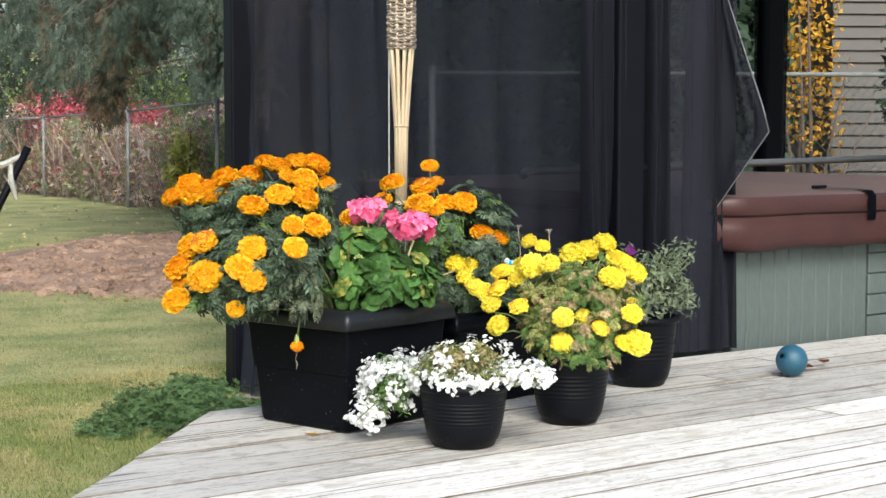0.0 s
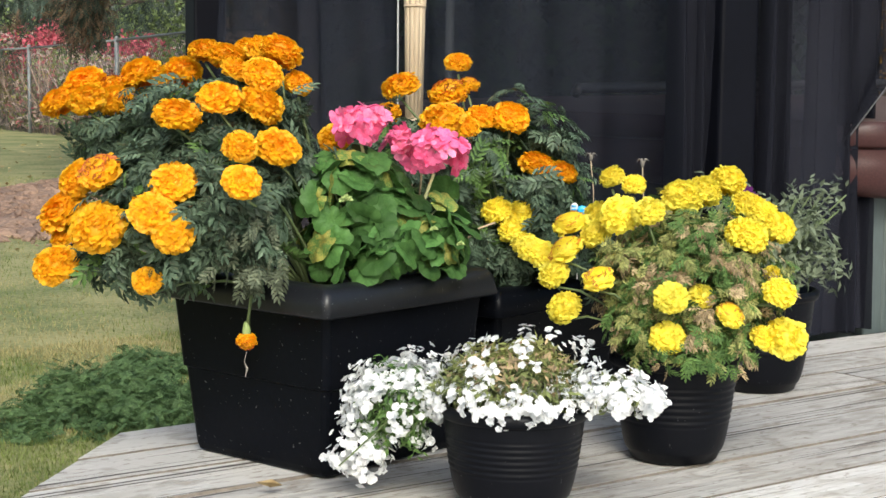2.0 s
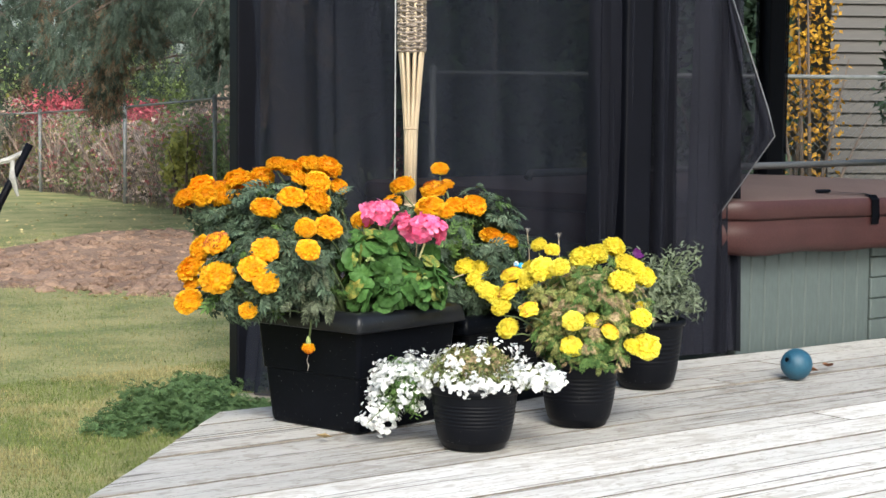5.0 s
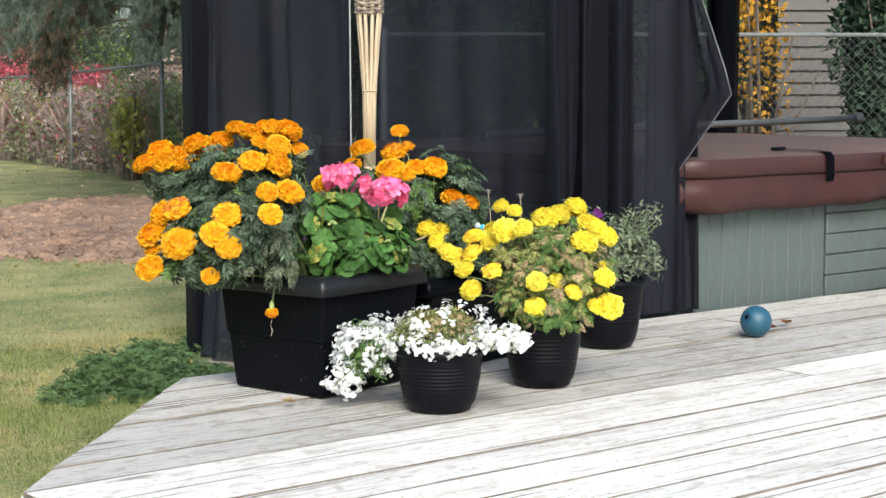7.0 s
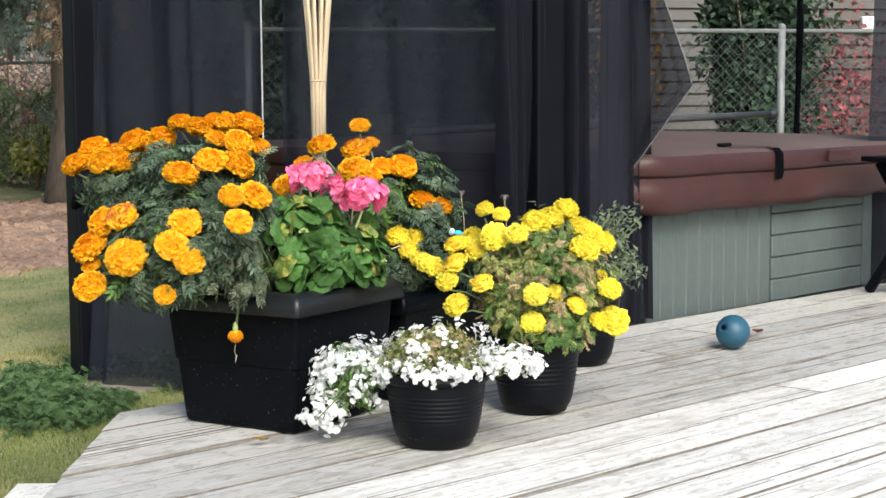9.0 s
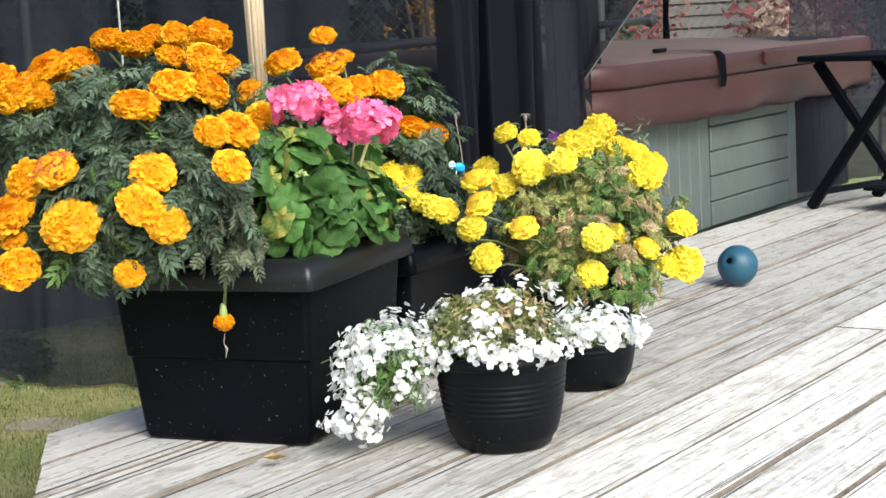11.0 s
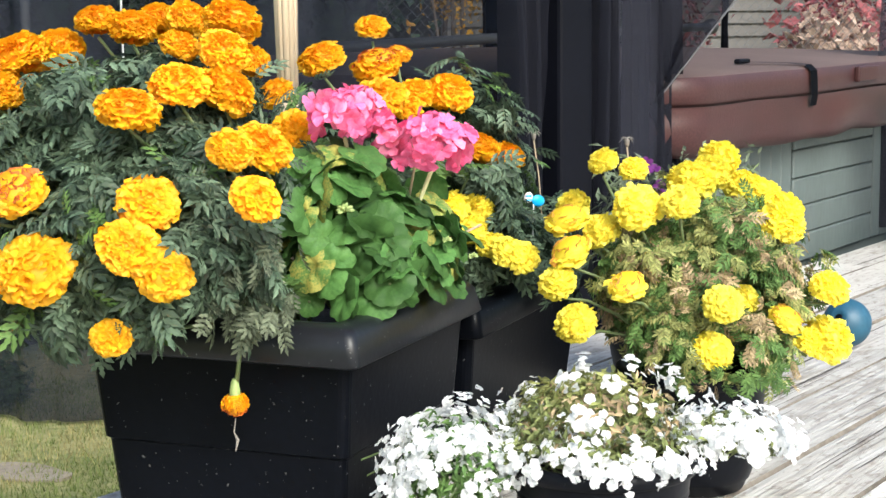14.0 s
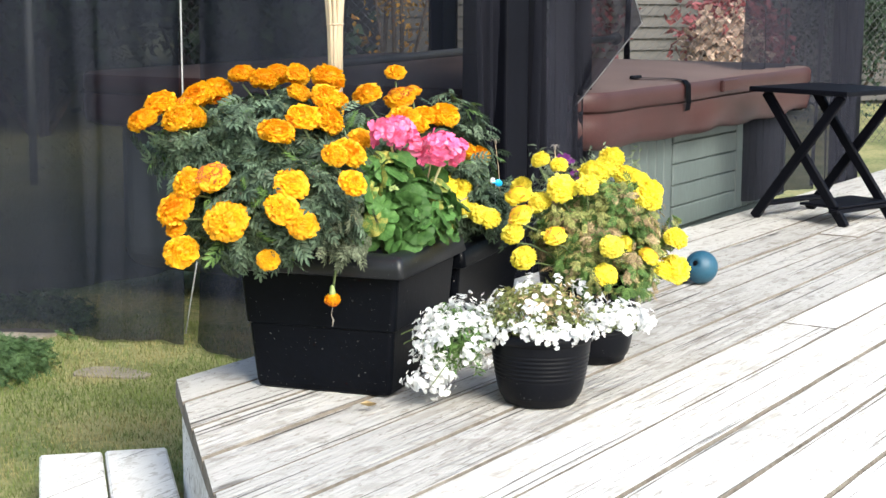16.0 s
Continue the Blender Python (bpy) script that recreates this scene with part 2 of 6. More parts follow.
LEAF_YELLOWING = mat("yellowing_leaf", (0.36, 0.36, 0.13), (0.20, 0.23, 0.075), rough=0.6, scale=14, fine=90, bump=0.1, per_island=0.5, trans=0.25, spec=0.2)
LEAF_GREY = mat("grey_green_leaf", (0.22, 0.26, 0.17), (0.12, 0.15, 0.09), rough=0.65, scale=14, fine=90, bump=0.1, per_island=0.4, trans=0.2, spec=0.2)
LEAF_FRESH = mat("fresh_leaf", (0.15, 0.25, 0.07), (0.08, 0.15, 0.045), rough=0.6, scale=14, fine=90, bump=0.1, per_island=0.4, trans=0.25, spec=0.2)
LEAF_BROWN = mat("browned_leaf", (0.46, 0.36, 0.21), (0.28, 0.20, 0.11), rough=0.75, scale=14, fine=90, bump=0.1, per_island=0.45, trans=0.15, spec=0.2)
STEM = mat("green_stem", (0.14, 0.19, 0.07), (0.09, 0.12, 0.05), rough=0.6, scale=20, fine=100, bump=0.05)
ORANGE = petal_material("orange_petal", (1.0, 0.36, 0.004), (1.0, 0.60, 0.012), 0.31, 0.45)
RUST = mat("rust_petal", (0.62, 0.17, 0.02), (0.42, 0.10, 0.015), rough=0.6, scale=30, fine=200, bump=0.05, per_island=0.25, trans=0.2)
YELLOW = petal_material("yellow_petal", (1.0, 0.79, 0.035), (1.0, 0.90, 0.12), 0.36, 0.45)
GOLDEN = mat("golden_brown_petal", (0.72, 0.36, 0.03), (0.45, 0.19, 0.025), rough=0.6, scale=30, fine=200, bump=0.05, per_island=0.3, trans=0.2)
PINK = mat("pink_petal", (0.96, 0.22, 0.43), (0.92, 0.10, 0.28), rough=0.45, scale=2, fine=9, bump=0.05, per_object=0.2, per_island=0.2, trans=0.25)
PINK_PALE = mat("pale_pink_petal", (0.96, 0.34, 0.53), (0.93, 0.16, 0.35), rough=0.45, scale=2, fine=9, bump=0.05, per_object=0.15, per_island=0.2, trans=0.25)
WHITE = mat("white_petal", (0.93, 0.93, 0.92), (0.88, 0.885, 0.885), rough=0.55, scale=50, fine=200, bump=0.03, per_island=0.05, trans=0.45)
PURPLE = mat("purple_petal", (0.14, 0.015, 0.16), (0.09, 0.01, 0.11), rough=0.5, scale=40, fine=200, bump=0.03, trans=0.2)
GRASS = mat("grass_blade", (0.25, 0.29, 0.09), (0.15, 0.195, 0.055), rough=0.65, scale=0.9, fine=4, bump=0, per_island=0.35, trans=0.25, spec=0.2)
DRYGRASS = mat("dry_grass_blade", (0.46, 0.39, 0.19), (0.30, 0.27, 0.11), rough=0.7, scale=0.9, fine=4, bump=0, per_island=0.4, trans=0.2, spec=0.2)
WEED = mat("weed_leaf", (0.135, 0.215, 0.085), (0.06, 0.11, 0.042), rough=0.55, scale=6, fine=50, bump=0.05, per_island=0.45, trans=0.25, spec=0.2)
SPRUCE = mat("spruce_needles", (0.095, 0.13, 0.098), (0.032, 0.046, 0.034), rough=0.65, scale=1.5, fine=12, bump=0, per_island=0.5, trans=0.12, spec=0.2)
SPRUCE_DRY = mat("dry_spruce_twigs", (0.17, 0.12, 0.075), (0.09, 0.06, 0.04), rough=0.8, scale=2, fine=12, bump=0, per_island=0.5, spec=0.2)
BARK = mat("bark", (0.13, 0.10, 0.08), (0.055, 0.04, 0.032), rough=0.9, scale=8, fine=40, bump=0.9, stretch=(1, 1, 0.25))
RED_LEAF = mat("red_leaf", (0.66, 0.16, 0.20), (0.42, 0.09, 0.12), rough=0.6, scale=2, fine=20, bump=0, per_island=0.5, trans=0.3, spec=0.2)
GREEN_LEAF = mat("shrub_leaf", (0.38, 0.48, 0.19), (0.22, 0.30, 0.12), rough=0.6, scale=2, fine=20, bump=0, per_island=0.5, trans=0.35, spec=0.2)
GOLD_LEAF = mat("golden_leaf", (0.62, 0.36, 0.04), (0.42, 0.20, 0.03), rough=0.6, scale=2, fine=20, bump=0, per_island=0.4, trans=0.3, spec=0.2)
BROWN_LEAF = mat("brown_leaf", (0.62, 0.46, 0.37), (0.38, 0.28, 0.23), rough=0.75, scale=2, fine=20, bump=0, per_island=0.5, trans=0.4, spec=0.2)
CEDAR = mat("cedar_leaf", (0.05, 0.085, 0.05), (0.022, 0.04, 0.026), rough=0.65, scale=2, fine=20, bump=0, per_island=0.5, trans=0.1, spec=0.2)
BAR_GREY = mat("grey_painted_metal", (0.10, 0.105, 0.11), (0.07, 0.072, 0.078), rough=0.45, scale=12, fine=90, bump=0.05)
SIDING = mat("pale_siding", (0.082, 0.075, 0.069), (0.06, 0.055, 0.05), rough=0.6, scale=2, fine=30, bump=0.05, stretch=(0.3, 0.3, 3))
CONCRETE = mat("concrete", (0.34, 0.33, 0.31), (0.22, 0.21, 0.2), rough=0.9, scale=9, fine=70, bump=0.4)
BLUE_TAG = mat("blue_tag", (0.02, 0.42, 0.85), (0.02, 0.36, 0.78), rough=0.35, scale=20, fine=100, bump=0)
WHITE_PLASTIC = mat("white_plastic", (0.75, 0.75, 0.75), (0.65, 0.65, 0.66), rough=0.4, scale=20, fine=100, bump=0)
PALE_CORD = mat("pale_cord", (0.40, 0.40, 0.40), (0.28, 0.28, 0.28), rough=0.7, scale=30, fine=100, bump=0.1)
HEM_GREY = mat("grey_piping", (0.16, 0.16, 0.17), (0.10, 0.10, 0.11), rough=0.7, scale=30, fine=100, bump=0.1)
WIRE = mat("dull_wire", (0.12, 0.125, 0.13), (0.07, 0.075, 0.08), rough=0.6, metal=0.3, scale=20, fine=150, bump=0.05)


# ---- helpers of this scene ----
def put(name, bm, material, parent=None, smooth=False):
    me = bpy.data.meshes.new(name)
    bm.to_mesh(me)
    bm.free()
    for m in (material if isinstance(material, (list, tuple)) else [material]):
        me.materials.append(m)
    if smooth:
        for p in me.polygons:
            p.use_smooth = True
    ob = new(name, me)
    if parent:
        ob.parent = parent
    return ob


def part(name, bm, material, parent, label="", smooth=False):
    ob = put(name, bm, material, parent, smooth)
    if label:
        tagged(ob, label)
    return ob


def share(name, me, parent, m=None, label=""):
    """One more object on a mesh that others use too."""
    ob = new(name, me)
    ob.parent = parent
    if m is not None:
        ob.matrix_basis = m
    if label:
        tagged(ob, label)
    return ob


def raw(name, verts, faces, material, parent=None, mats=None, smooth=False):
    me = bpy.data.meshes.new(name)
    me.from_pydata([tuple(v) for v in verts], [], [tuple(f) for f in faces])
    for m in (material if isinstance(material, (list, tuple)) else [material]):
        me.materials.append(m)
    if mats is not None:
        me.polygons.foreach_set("material_index", np.asarray(mats, dtype=np.int32))
    if smooth:
        me.polygons.foreach_set("use_smooth", np.ones(len(me.polygons), dtype=bool))
    me.update()
    ob = new(name, me)
    if parent:
        ob.parent = parent
    return ob


def empty(name, m, label, category, group="", kind=""):
    ob = new(name)
    ob.empty_display_size = 0.1
    ob.matrix_basis = m
    return tagged(ob, label, category, group, kind)


def box(bm, lo, hi, bevel=0.0, segs=2, m=None):
    r = bmesh.ops.create_cube(bm, size=1.0)
    vs = r["verts"]
    for v in vs:
        v.co = Vector([(a + b) / 2 + c * (b - a) for a, b, c in zip(lo, hi, v.co)])
    if bevel:
        es = list({e for v in vs for e in v.link_edges})
        r2 = bmesh.ops.bevel(bm, geom=es, offset=bevel, segments=segs, affect="EDGES", profile=0.5)
        vs = list({v for f in r2["faces"] for v in f.verts} | {v for v in vs if v.is_valid})
    if m is not None:
        bmesh.ops.transform(bm, matrix=m, verts=vs)
    return vs


def lathe(bm, profile, n=32, cap=True):
    rings = []
    for r, z in profile:
        rings.append([bm.verts.new((r * math.cos(2 * math.pi * i / n), r * math.sin(2 * math.pi * i / n), z)) for i in range(n)])
    for a, b in zip(rings, rings[1:]):
        for i in range(n):
            bm.faces.new((a[i], a[(i + 1) % n], b[(i + 1) % n], b[i]))
    if cap:
        bm.faces.new(list(reversed(rings[0])))
        bm.faces.new(rings[-1])
    return rings


def tube(bm, pts, radii, n=8, cap=True):
    """A round rod along points."""
    pts = [Vector(p) for p in pts]
    if not isinstance(radii, (list, tuple)):
        radii = [radii] * len(pts)
    rings = []
    ref = Vector((0.31, 0.17, 0.93))
    for i, p in enumerate(pts):
        d = (pts[min(i + 1, len(pts) - 1)] - pts[max(i - 1, 0)]).normalized()
        if abs(d.dot(ref)) > 0.98:
            ref = Vector((1, 0.1, 0))
        a = d.cross(ref).normalized()
        b = d.cross(a)
        rings.append([bm.verts.new(p + radii[i] * (math.cos(2 * math.pi * k / n) * a + math.sin(2 * math.pi * k / n) * b)) for k in range(n)])
    for a, b in zip(rings, rings[1:]):
        for i in range(n):
            bm.faces.new((a[i], a[(i + 1) % n], b[(i + 1) % n], b[i]))
    if cap:
        bm.faces.new(list(reversed(rings[0])))
        bm.faces.new(rings[-1])


rng = np.random.default_rng(7)


def turns(n, up=0.5, spread=1.0, gen=None):
    """Random orientations (n, 3, 3): columns are side, along, normal; 'up' pulls the normal upward."""
    g = gen or rng
    nrm = g.normal(size=(n, 3)) * spread
    nrm[:, 2] = np.abs(nrm[:, 2]) + up
    nrm /= np.linalg.norm(nrm, axis=1)[:, None]
    al = g.normal(size=(n, 3))
    al -= (al * nrm).sum(1)[:, None] * nrm
    al /= np.linalg.norm(al, axis=1)[:, None]
    return np.stack([np.cross(al, nrm), al, nrm], -1)


def scatter(tv, tf, places, frames, sizes):
    """Copies of a small template laid out into one vertex and face list."""
    tv, tf = np.asarray(tv, float), np.asarray(tf, int)
    v = np.einsum("nij,kj->nki", frames, tv) * np.asarray(sizes)[:, None, None] + np.asarray(places)[:, None, :]
    f = tf[None] + (np.arange(len(places)) * len(tv))[:, None, None]
    return v.reshape(-1, 3), f.reshape(-1, tf.shape[1])


def leaf_blade(w=0.3):
    """A folded, pointed blade of unit length along y."""
    v = [(0, 0, 0), (-w / 2, 0.4, 0.06), (0, 0.45, 0), (w / 2, 0.4, 0.06), (0, 1, -0.08)]
    f = [(0, 2, 1), (0, 3, 2), (1, 2, 4), (2, 3, 4)]
    return np.array(v, float), np.array(f)


def pinnate_leaf(pairs=4, w=0.40):
    """A feathered leaf of unit length along y, curved downward, with narrow toothed leaflets."""
    blade = np.array([(0, 0, 0), (-w * 0.5, 0.30, 0.05), (-w * 0.28, 0.42, 0.03), (-w * 0.5, 0.62, 0.05), (0, 1, -0.1), (w * 0.5, 0.62, 0.05), (w * 0.28, 0.42, 0.03), (w * 0.5, 0.30, 0.05), (0, 0.5, -0.02)])
    bf = np.array([(8, k, (k + 1) % 8) for k in range(8)])
    vs, fs = [], []
    spots = [(0.20 + 0.62 * i / (pairs - 1), s) for i in range(pairs) for s in (-1, 1)] + [(0.88, 0)]
    for y, s in spots:
        a = radians(50) * s
        ln = 0.44 * (1 - 0.5 * abs(y - 0.5)) if s else 0.36
        c, sn = math.cos(a), math.sin(a)
        p = blade * ln
        p = np.stack([p[:, 0] * c + p[:, 1] * sn, -p[:, 0] * sn + p[:, 1] * c, p[:, 2]], 1)
        p[:, 1] += y
        p[:, 2] += -0.30 * p[:, 1] ** 2 - 0.2 * np.abs(p[:, 0])
        fs.append(bf + 9 * len(vs))
        vs.append(p)
    o = 9 * len(vs)
    vs.append(np.array([(-0.012, 0, 0), (0.012, 0, 0), (0.008, 0.95, -0.27), (-0.008, 0.95, -0.27)]))
    fs.append(np.array([(o, o + 1, o + 2), (o, o + 2, o + 3)]))
    return np.concatenate(vs), np.concatenate(fs)


def clumps(centre, radii, n, hollow=0.55, gen=None, low=-0.6):
    """Points in an uneven shell round an ellipsoid."""
    g = gen or rng
    d = g.normal(size=(n * 3, 3))
    d /= np.linalg.norm(d, axis=1)[:, None]
    d = d[d[:, 2] > low][:n]
    r = hollow + (1 - hollow) * g.random(len(d)) ** 0.6
    r *= 1 + 0.16 * np.sin(5 * d[:, 0] + 3 * d[:, 2] + centre[0] * 9) * np.cos(4 * d[:, 1] + centre[1] * 7)
    return np.asarray(centre) + d * r[:, None] * np.asarray(radii), d


def outward(d, up=0.3, jitter=0.5, gen=None):
    """Orientations whose normal leans outward and whose length points outward and down."""
    g = gen or rng
    n = len(d)
    nrm = d + g.normal(size=(n, 3)) * jitter
    nrm[:, 2] += up
    nrm /= np.linalg.norm(nrm, axis=1)[:, None]
    al = d * np.array([1, 1, 0.2]) + g.normal(size=(n, 3)) * jitter * 1.4
    al -= (al * nrm).sum(1)[:, None] * nrm
    al /= np.linalg.norm(al, axis=1)[:, None]
    return np.stack([np.cross(al, nrm), al, nrm], -1)


# ---- plan ----
GROUND = -0.33
BOARD_TURN = -3.4
DECK = pose(0, 0, 0, 0, 0, BOARD_TURN)
CORNER = Vector((-0.086, 0.474))          # back left corner of the deck
EDGE = Vector((-math.cos(radians(42)), -math.sin(radians(42))))   # the slanting edge runs this way from the corner
PITCH = 0.1445
SIDE_X = -0.95                             # where the slanting edge ends and the deck's side runs straight on


def far(x, y, z=0.0):
    """Where a place of the garden plan lies, seen from the deck."""
    u, v = x + 2.65, y + 3.348
    return -2.31 + 0.99993 * u - 0.01187 * v, -2.99 + 0.01187 * u + 0.99993 * v, z - 0.078


# ---- ground ----
def build_ground():
    bm = bmesh.new()
    xs = sorted(set([-2500, -400, -80, -30] + [round(-12 + i * 0.5, 2) for i in range(73)] + [40, 90, 400, 2500]))
    ys = sorted(set([-2500, -400, -80, -30] + [round(-12 + i * 0.5, 2) for i in range(85)] + [50, 100, 400, 2500]))
    grid = {}
    for i, x in enumerate(xs):
        for j, y in enumerate(ys):
            z = GROUND + 0.012 * noise.noise(Vector((x * 0.8, y * 0.8, 0.3)))
            z += 0.10 * max(0.0, min(1.0, (x * 0.6 + y * 0.8 - 9) / 9))
            grid[i, j] = bm.verts.new((x, y, z))
    for i in range(len(xs) - 1):
        for j in range(len(ys) - 1):
            bm.faces.new((grid[i, j], grid[i + 1, j], grid[i + 1, j + 1], grid[i, j + 1]))
    m = mat("lawn", (0.30, 0.28, 0.125), (0.125, 0.155, 0.05), rough=0.9, scale=2.6, fine=40, bump=0.9, lo=0.42, hi=0.60)
    g = put("ground", bm, m, smooth=True)
    tagged(g, "patchy autumn lawn with yellowed grass", "lawn", kind="structure")


build_ground()


def ground_height(x, y):
    return GROUND + 0.012 * noise.noise(Vector((x * 0.8, y * 0.8, 0.3))) + 0.10 * max(0.0, min(1.0, (x * 0.6 + y * 0.8 - 9) / 9))


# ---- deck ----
# dark board sides: the shade of the gaps is put into their colour
EDGE_WOOD = mat("gap_shaded_board_edge", (0.23, 0.20, 0.165), (0.10, 0.082, 0.065), rough=0.9, scale=6, fine=60, bump=0.4)


def build_deck():
    deck = empty("deck", pose(0, 0, 0), "low deck of weathered grey wooden boards", "deck", kind="structure")
    inv = DECK.inverted()
    gen = random.Random(3)
    c = inv @ Vector((CORNER.x, CORNER.y, 0))
    e = (inv.to_3x3() @ Vector((EDGE.x, EDGE.y, 0)))
    top = c.y
    for k in range(34):
        y1 = top - k * PITCH
        y0 = y1 - PITCH + gen.uniform(0.0035, 0.0065)
        xl1 = c.x + e.x / e.y * (y1 - c.y)
        xl0 = c.x + e.x / e.y * (y0 - c.y)
        xl1, xl0 = max(xl1, SIDE_X), max(xl0, SIDE_X)
        cuts = [None]
        x = xl1 + gen.uniform(1.4, 3.8)
        while x < 6.8:
            cuts.append(x)
            x += gen.uniform(2.2, 3.7)
        cuts.append(7.25)
        for a, b in zip(cuts, cuts[1:]):
            bm = bmesh.new()
            dz = gen.uniform(-0.0025, 0.0015)
            n = 26
            la0, la1 = (xl0, xl1) if a is None else (a + 0.002, a + 0.002)
            rb = b - 0.002
            rows = []
            for i in range(n + 1):
                s = i / n
                w0, w1 = 0.0012 * noise.noise(Vector((s * 14 + k, k * 3.1, 0))), 0.0012 * noise.noise(Vector((s * 14 + k, k * 7.7, 5)))
                xa, xb = la0 + (rb - la0) * s, la1 + (rb - la1) * s
                rows.append([bm.verts.new(p) for p in ((xa, y0 + w0, -0.038), (xa, y0 + w0, dz - 0.006), (xa, y0 + w0 * 1.8 + 0.0025, dz),
                                                       (xb, y1 - 0.0025 + w1 * 1.8, dz), (xb, y1 + w1, dz - 0.006), (xb, y1 + w1, -0.038))])
            for r, q in zip(rows, rows[1:]):
                for i in range(6):
                    bm.faces.new((r[i], r[(i + 1) % 6], q[(i + 1) % 6], q[i]))
            bm.faces.new(list(reversed(rows[0])))
            bm.faces.new(rows[-1])
            bmesh.ops.recalc_face_normals(bm, faces=bm.faces)
            # sides and bevels take the painted gap shade, flat tops the wood
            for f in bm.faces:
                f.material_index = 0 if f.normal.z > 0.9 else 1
            # the six back rows carry painted shade, the rest plain wood
            ob = part("board", bm, [WOOD_SHADED if k < 6 else WOOD, EDGE_WOOD], deck)
            ob.matrix_basis = DECK
    # skirt boards under the rim
    bm = bmesh.new()
    L = 1.15
    turn = Matrix.Rotation(math.atan2(EDGE.y, EDGE.x), 4, "Z")
    box(bm, (0.0, 0.012, GROUND - 0.05), (L, 0.05, -0.041), 0.004, 1, Matrix.Translation((CORNER.x, CORNER.y, 0)) @ turn)
    part("skirt_board", bm, WOOD, deck)
    bm = bmesh.new()
    box(bm, (c.x + 0.06, top - 0.05, GROUND - 0.05), (7.2, top - 0.012, -0.041), 0.004, 1, DECK)
    part("skirt_board", bm, WOOD, deck)
    bm = bmesh.new()
    box(bm, (SIDE_X + 0.012, -4.4, GROUND - 0.05), (SIDE_X + 0.05, -0.30, -0.041), 0.004, 1)
    part("skirt_board", bm, WOOD, deck)
    # the step along the slanting edge
    step = empty("deck_step", pose(0, 0, 0), "weathered two-plank wooden step beside the deck", "step")
    s0 = -0.24
    for k in range(2):
        bm = bmesh.new()
        box(bm, (s0 + 0.004 * k, -0.144 - 0.144 * k, -0.252), (1.5, -0.006 - 0.144 * k, -0.214), 0.005, 1, Matrix.Translation((CORNER.x, CORNER.y, 0)) @ turn)
        part("plank", bm, WOOD, step)
    bm = bmesh.new()
    box(bm, (s0 + 0.03, -0.28, GROUND - 0.04), (1.45, -0.24, -0.255), 0.004, 1, Matrix.Translation((CORNER.x, CORNER.y, 0)) @ turn)
    part("riser", bm, WOOD, step)


build_deck()


# ---- pots ----
RIM_PLASTIC = mat("rim_plastic", (0.010, 0.011, 0.014), (0.007, 0.008, 0.01), rough=0.36, scale=8, fine=100, bump=0.05, spec=0.34, dirt=(0.12, 0.12, 0.12), dirt_amount=0.04)


def square_planter(m, lx, ly, h, label, rim=RIM_PLASTIC):
    """Tapered square tub with a rolled rim; its base corner stands at the origin of m."""
    t = empty("square_planter", m, label, "planter", "black planters")
    bm = bmesh.new()
    tp = 0.028      # how far the sides lean out
    def ring(z, o):
        pts = []
        r = 0.012
        for cx, cy, a0 in ((lx + o - r, -o + r, -90), (lx + o - r, ly + o - r, 0), (-o + r, ly + o - r, 90), (-o + r, -o + r, 180)):
            for k in range(5):
                a = radians(a0 + 22.5 * k)
                pts.append(bm.verts.new((cx + r * math.cos(a), cy + r * math.sin(a), z)))
        return pts
    def skin(prof):
        rings = [ring(z, o) for z, o in prof]
        for a, b in zip(rings, rings[1:]):
            for i in range(len(a)):
                bm.faces.new((a[i], a[(i + 1) % len(a)], b[(i + 1) % len(b)], b[i]))
        return rings
    rings = skin([(0.0, -0.006), (0.004, 0.0), (0.014, 0.003), (h * 0.46, 0.5 * tp), (h * 0.47, 0.5 * tp + 0.004), (h * 0.87, tp)])
    bm.faces.new(list(reversed(rings[0])))
    part("body", bm, BLACK_PLASTIC, t)
    for fx, fy in ((0.02, 0.02), (lx - 0.06, 0.02), (0.02, ly - 0.06)):
        bm = bmesh.new()
        box(bm, (fx, fy, -0.001), (fx + 0.04, fy + 0.04, 0.008), 0.002, 1)
        part("foot", bm, BLACK_PLASTIC, t)
    bm = bmesh.new()
    skin([(h - 0.046, tp), (h - 0.047, tp + 0.014), (h - 0.043, tp + 0.020), (h - 0.012, tp + 0.013), (h - 0.004, tp + 0.006), (h, tp - 0.008),
          (h - 0.001, tp - 0.022), (h - 0.006, tp - 0.028), (h - 0.06, tp - 0.030)])
    part("rim", bm, rim, t, "thick rolled rim", smooth=True)
    bm = bmesh.new()
    box(bm, (0.0, 0.0, h - 0.07), (lx, ly, h - 0.045), 0.01)
    part("soil", bm, SOIL_MIX, t, "dark potting soil")
    return t


PLANTER_A = pose(0.0, 0.0, 0, 0, 0, 9.5)
square_planter(PLANTER_A, 0.310, 0.293, 0.298, "large square black plastic planter with dusty scuffed sides")
square_planter(pose(0.405, 0.075, 0, 0, 0, 9.5), 0.46, 0.26, 0.255, "long black planter standing behind the larger flowers", BLACK_PLASTIC)


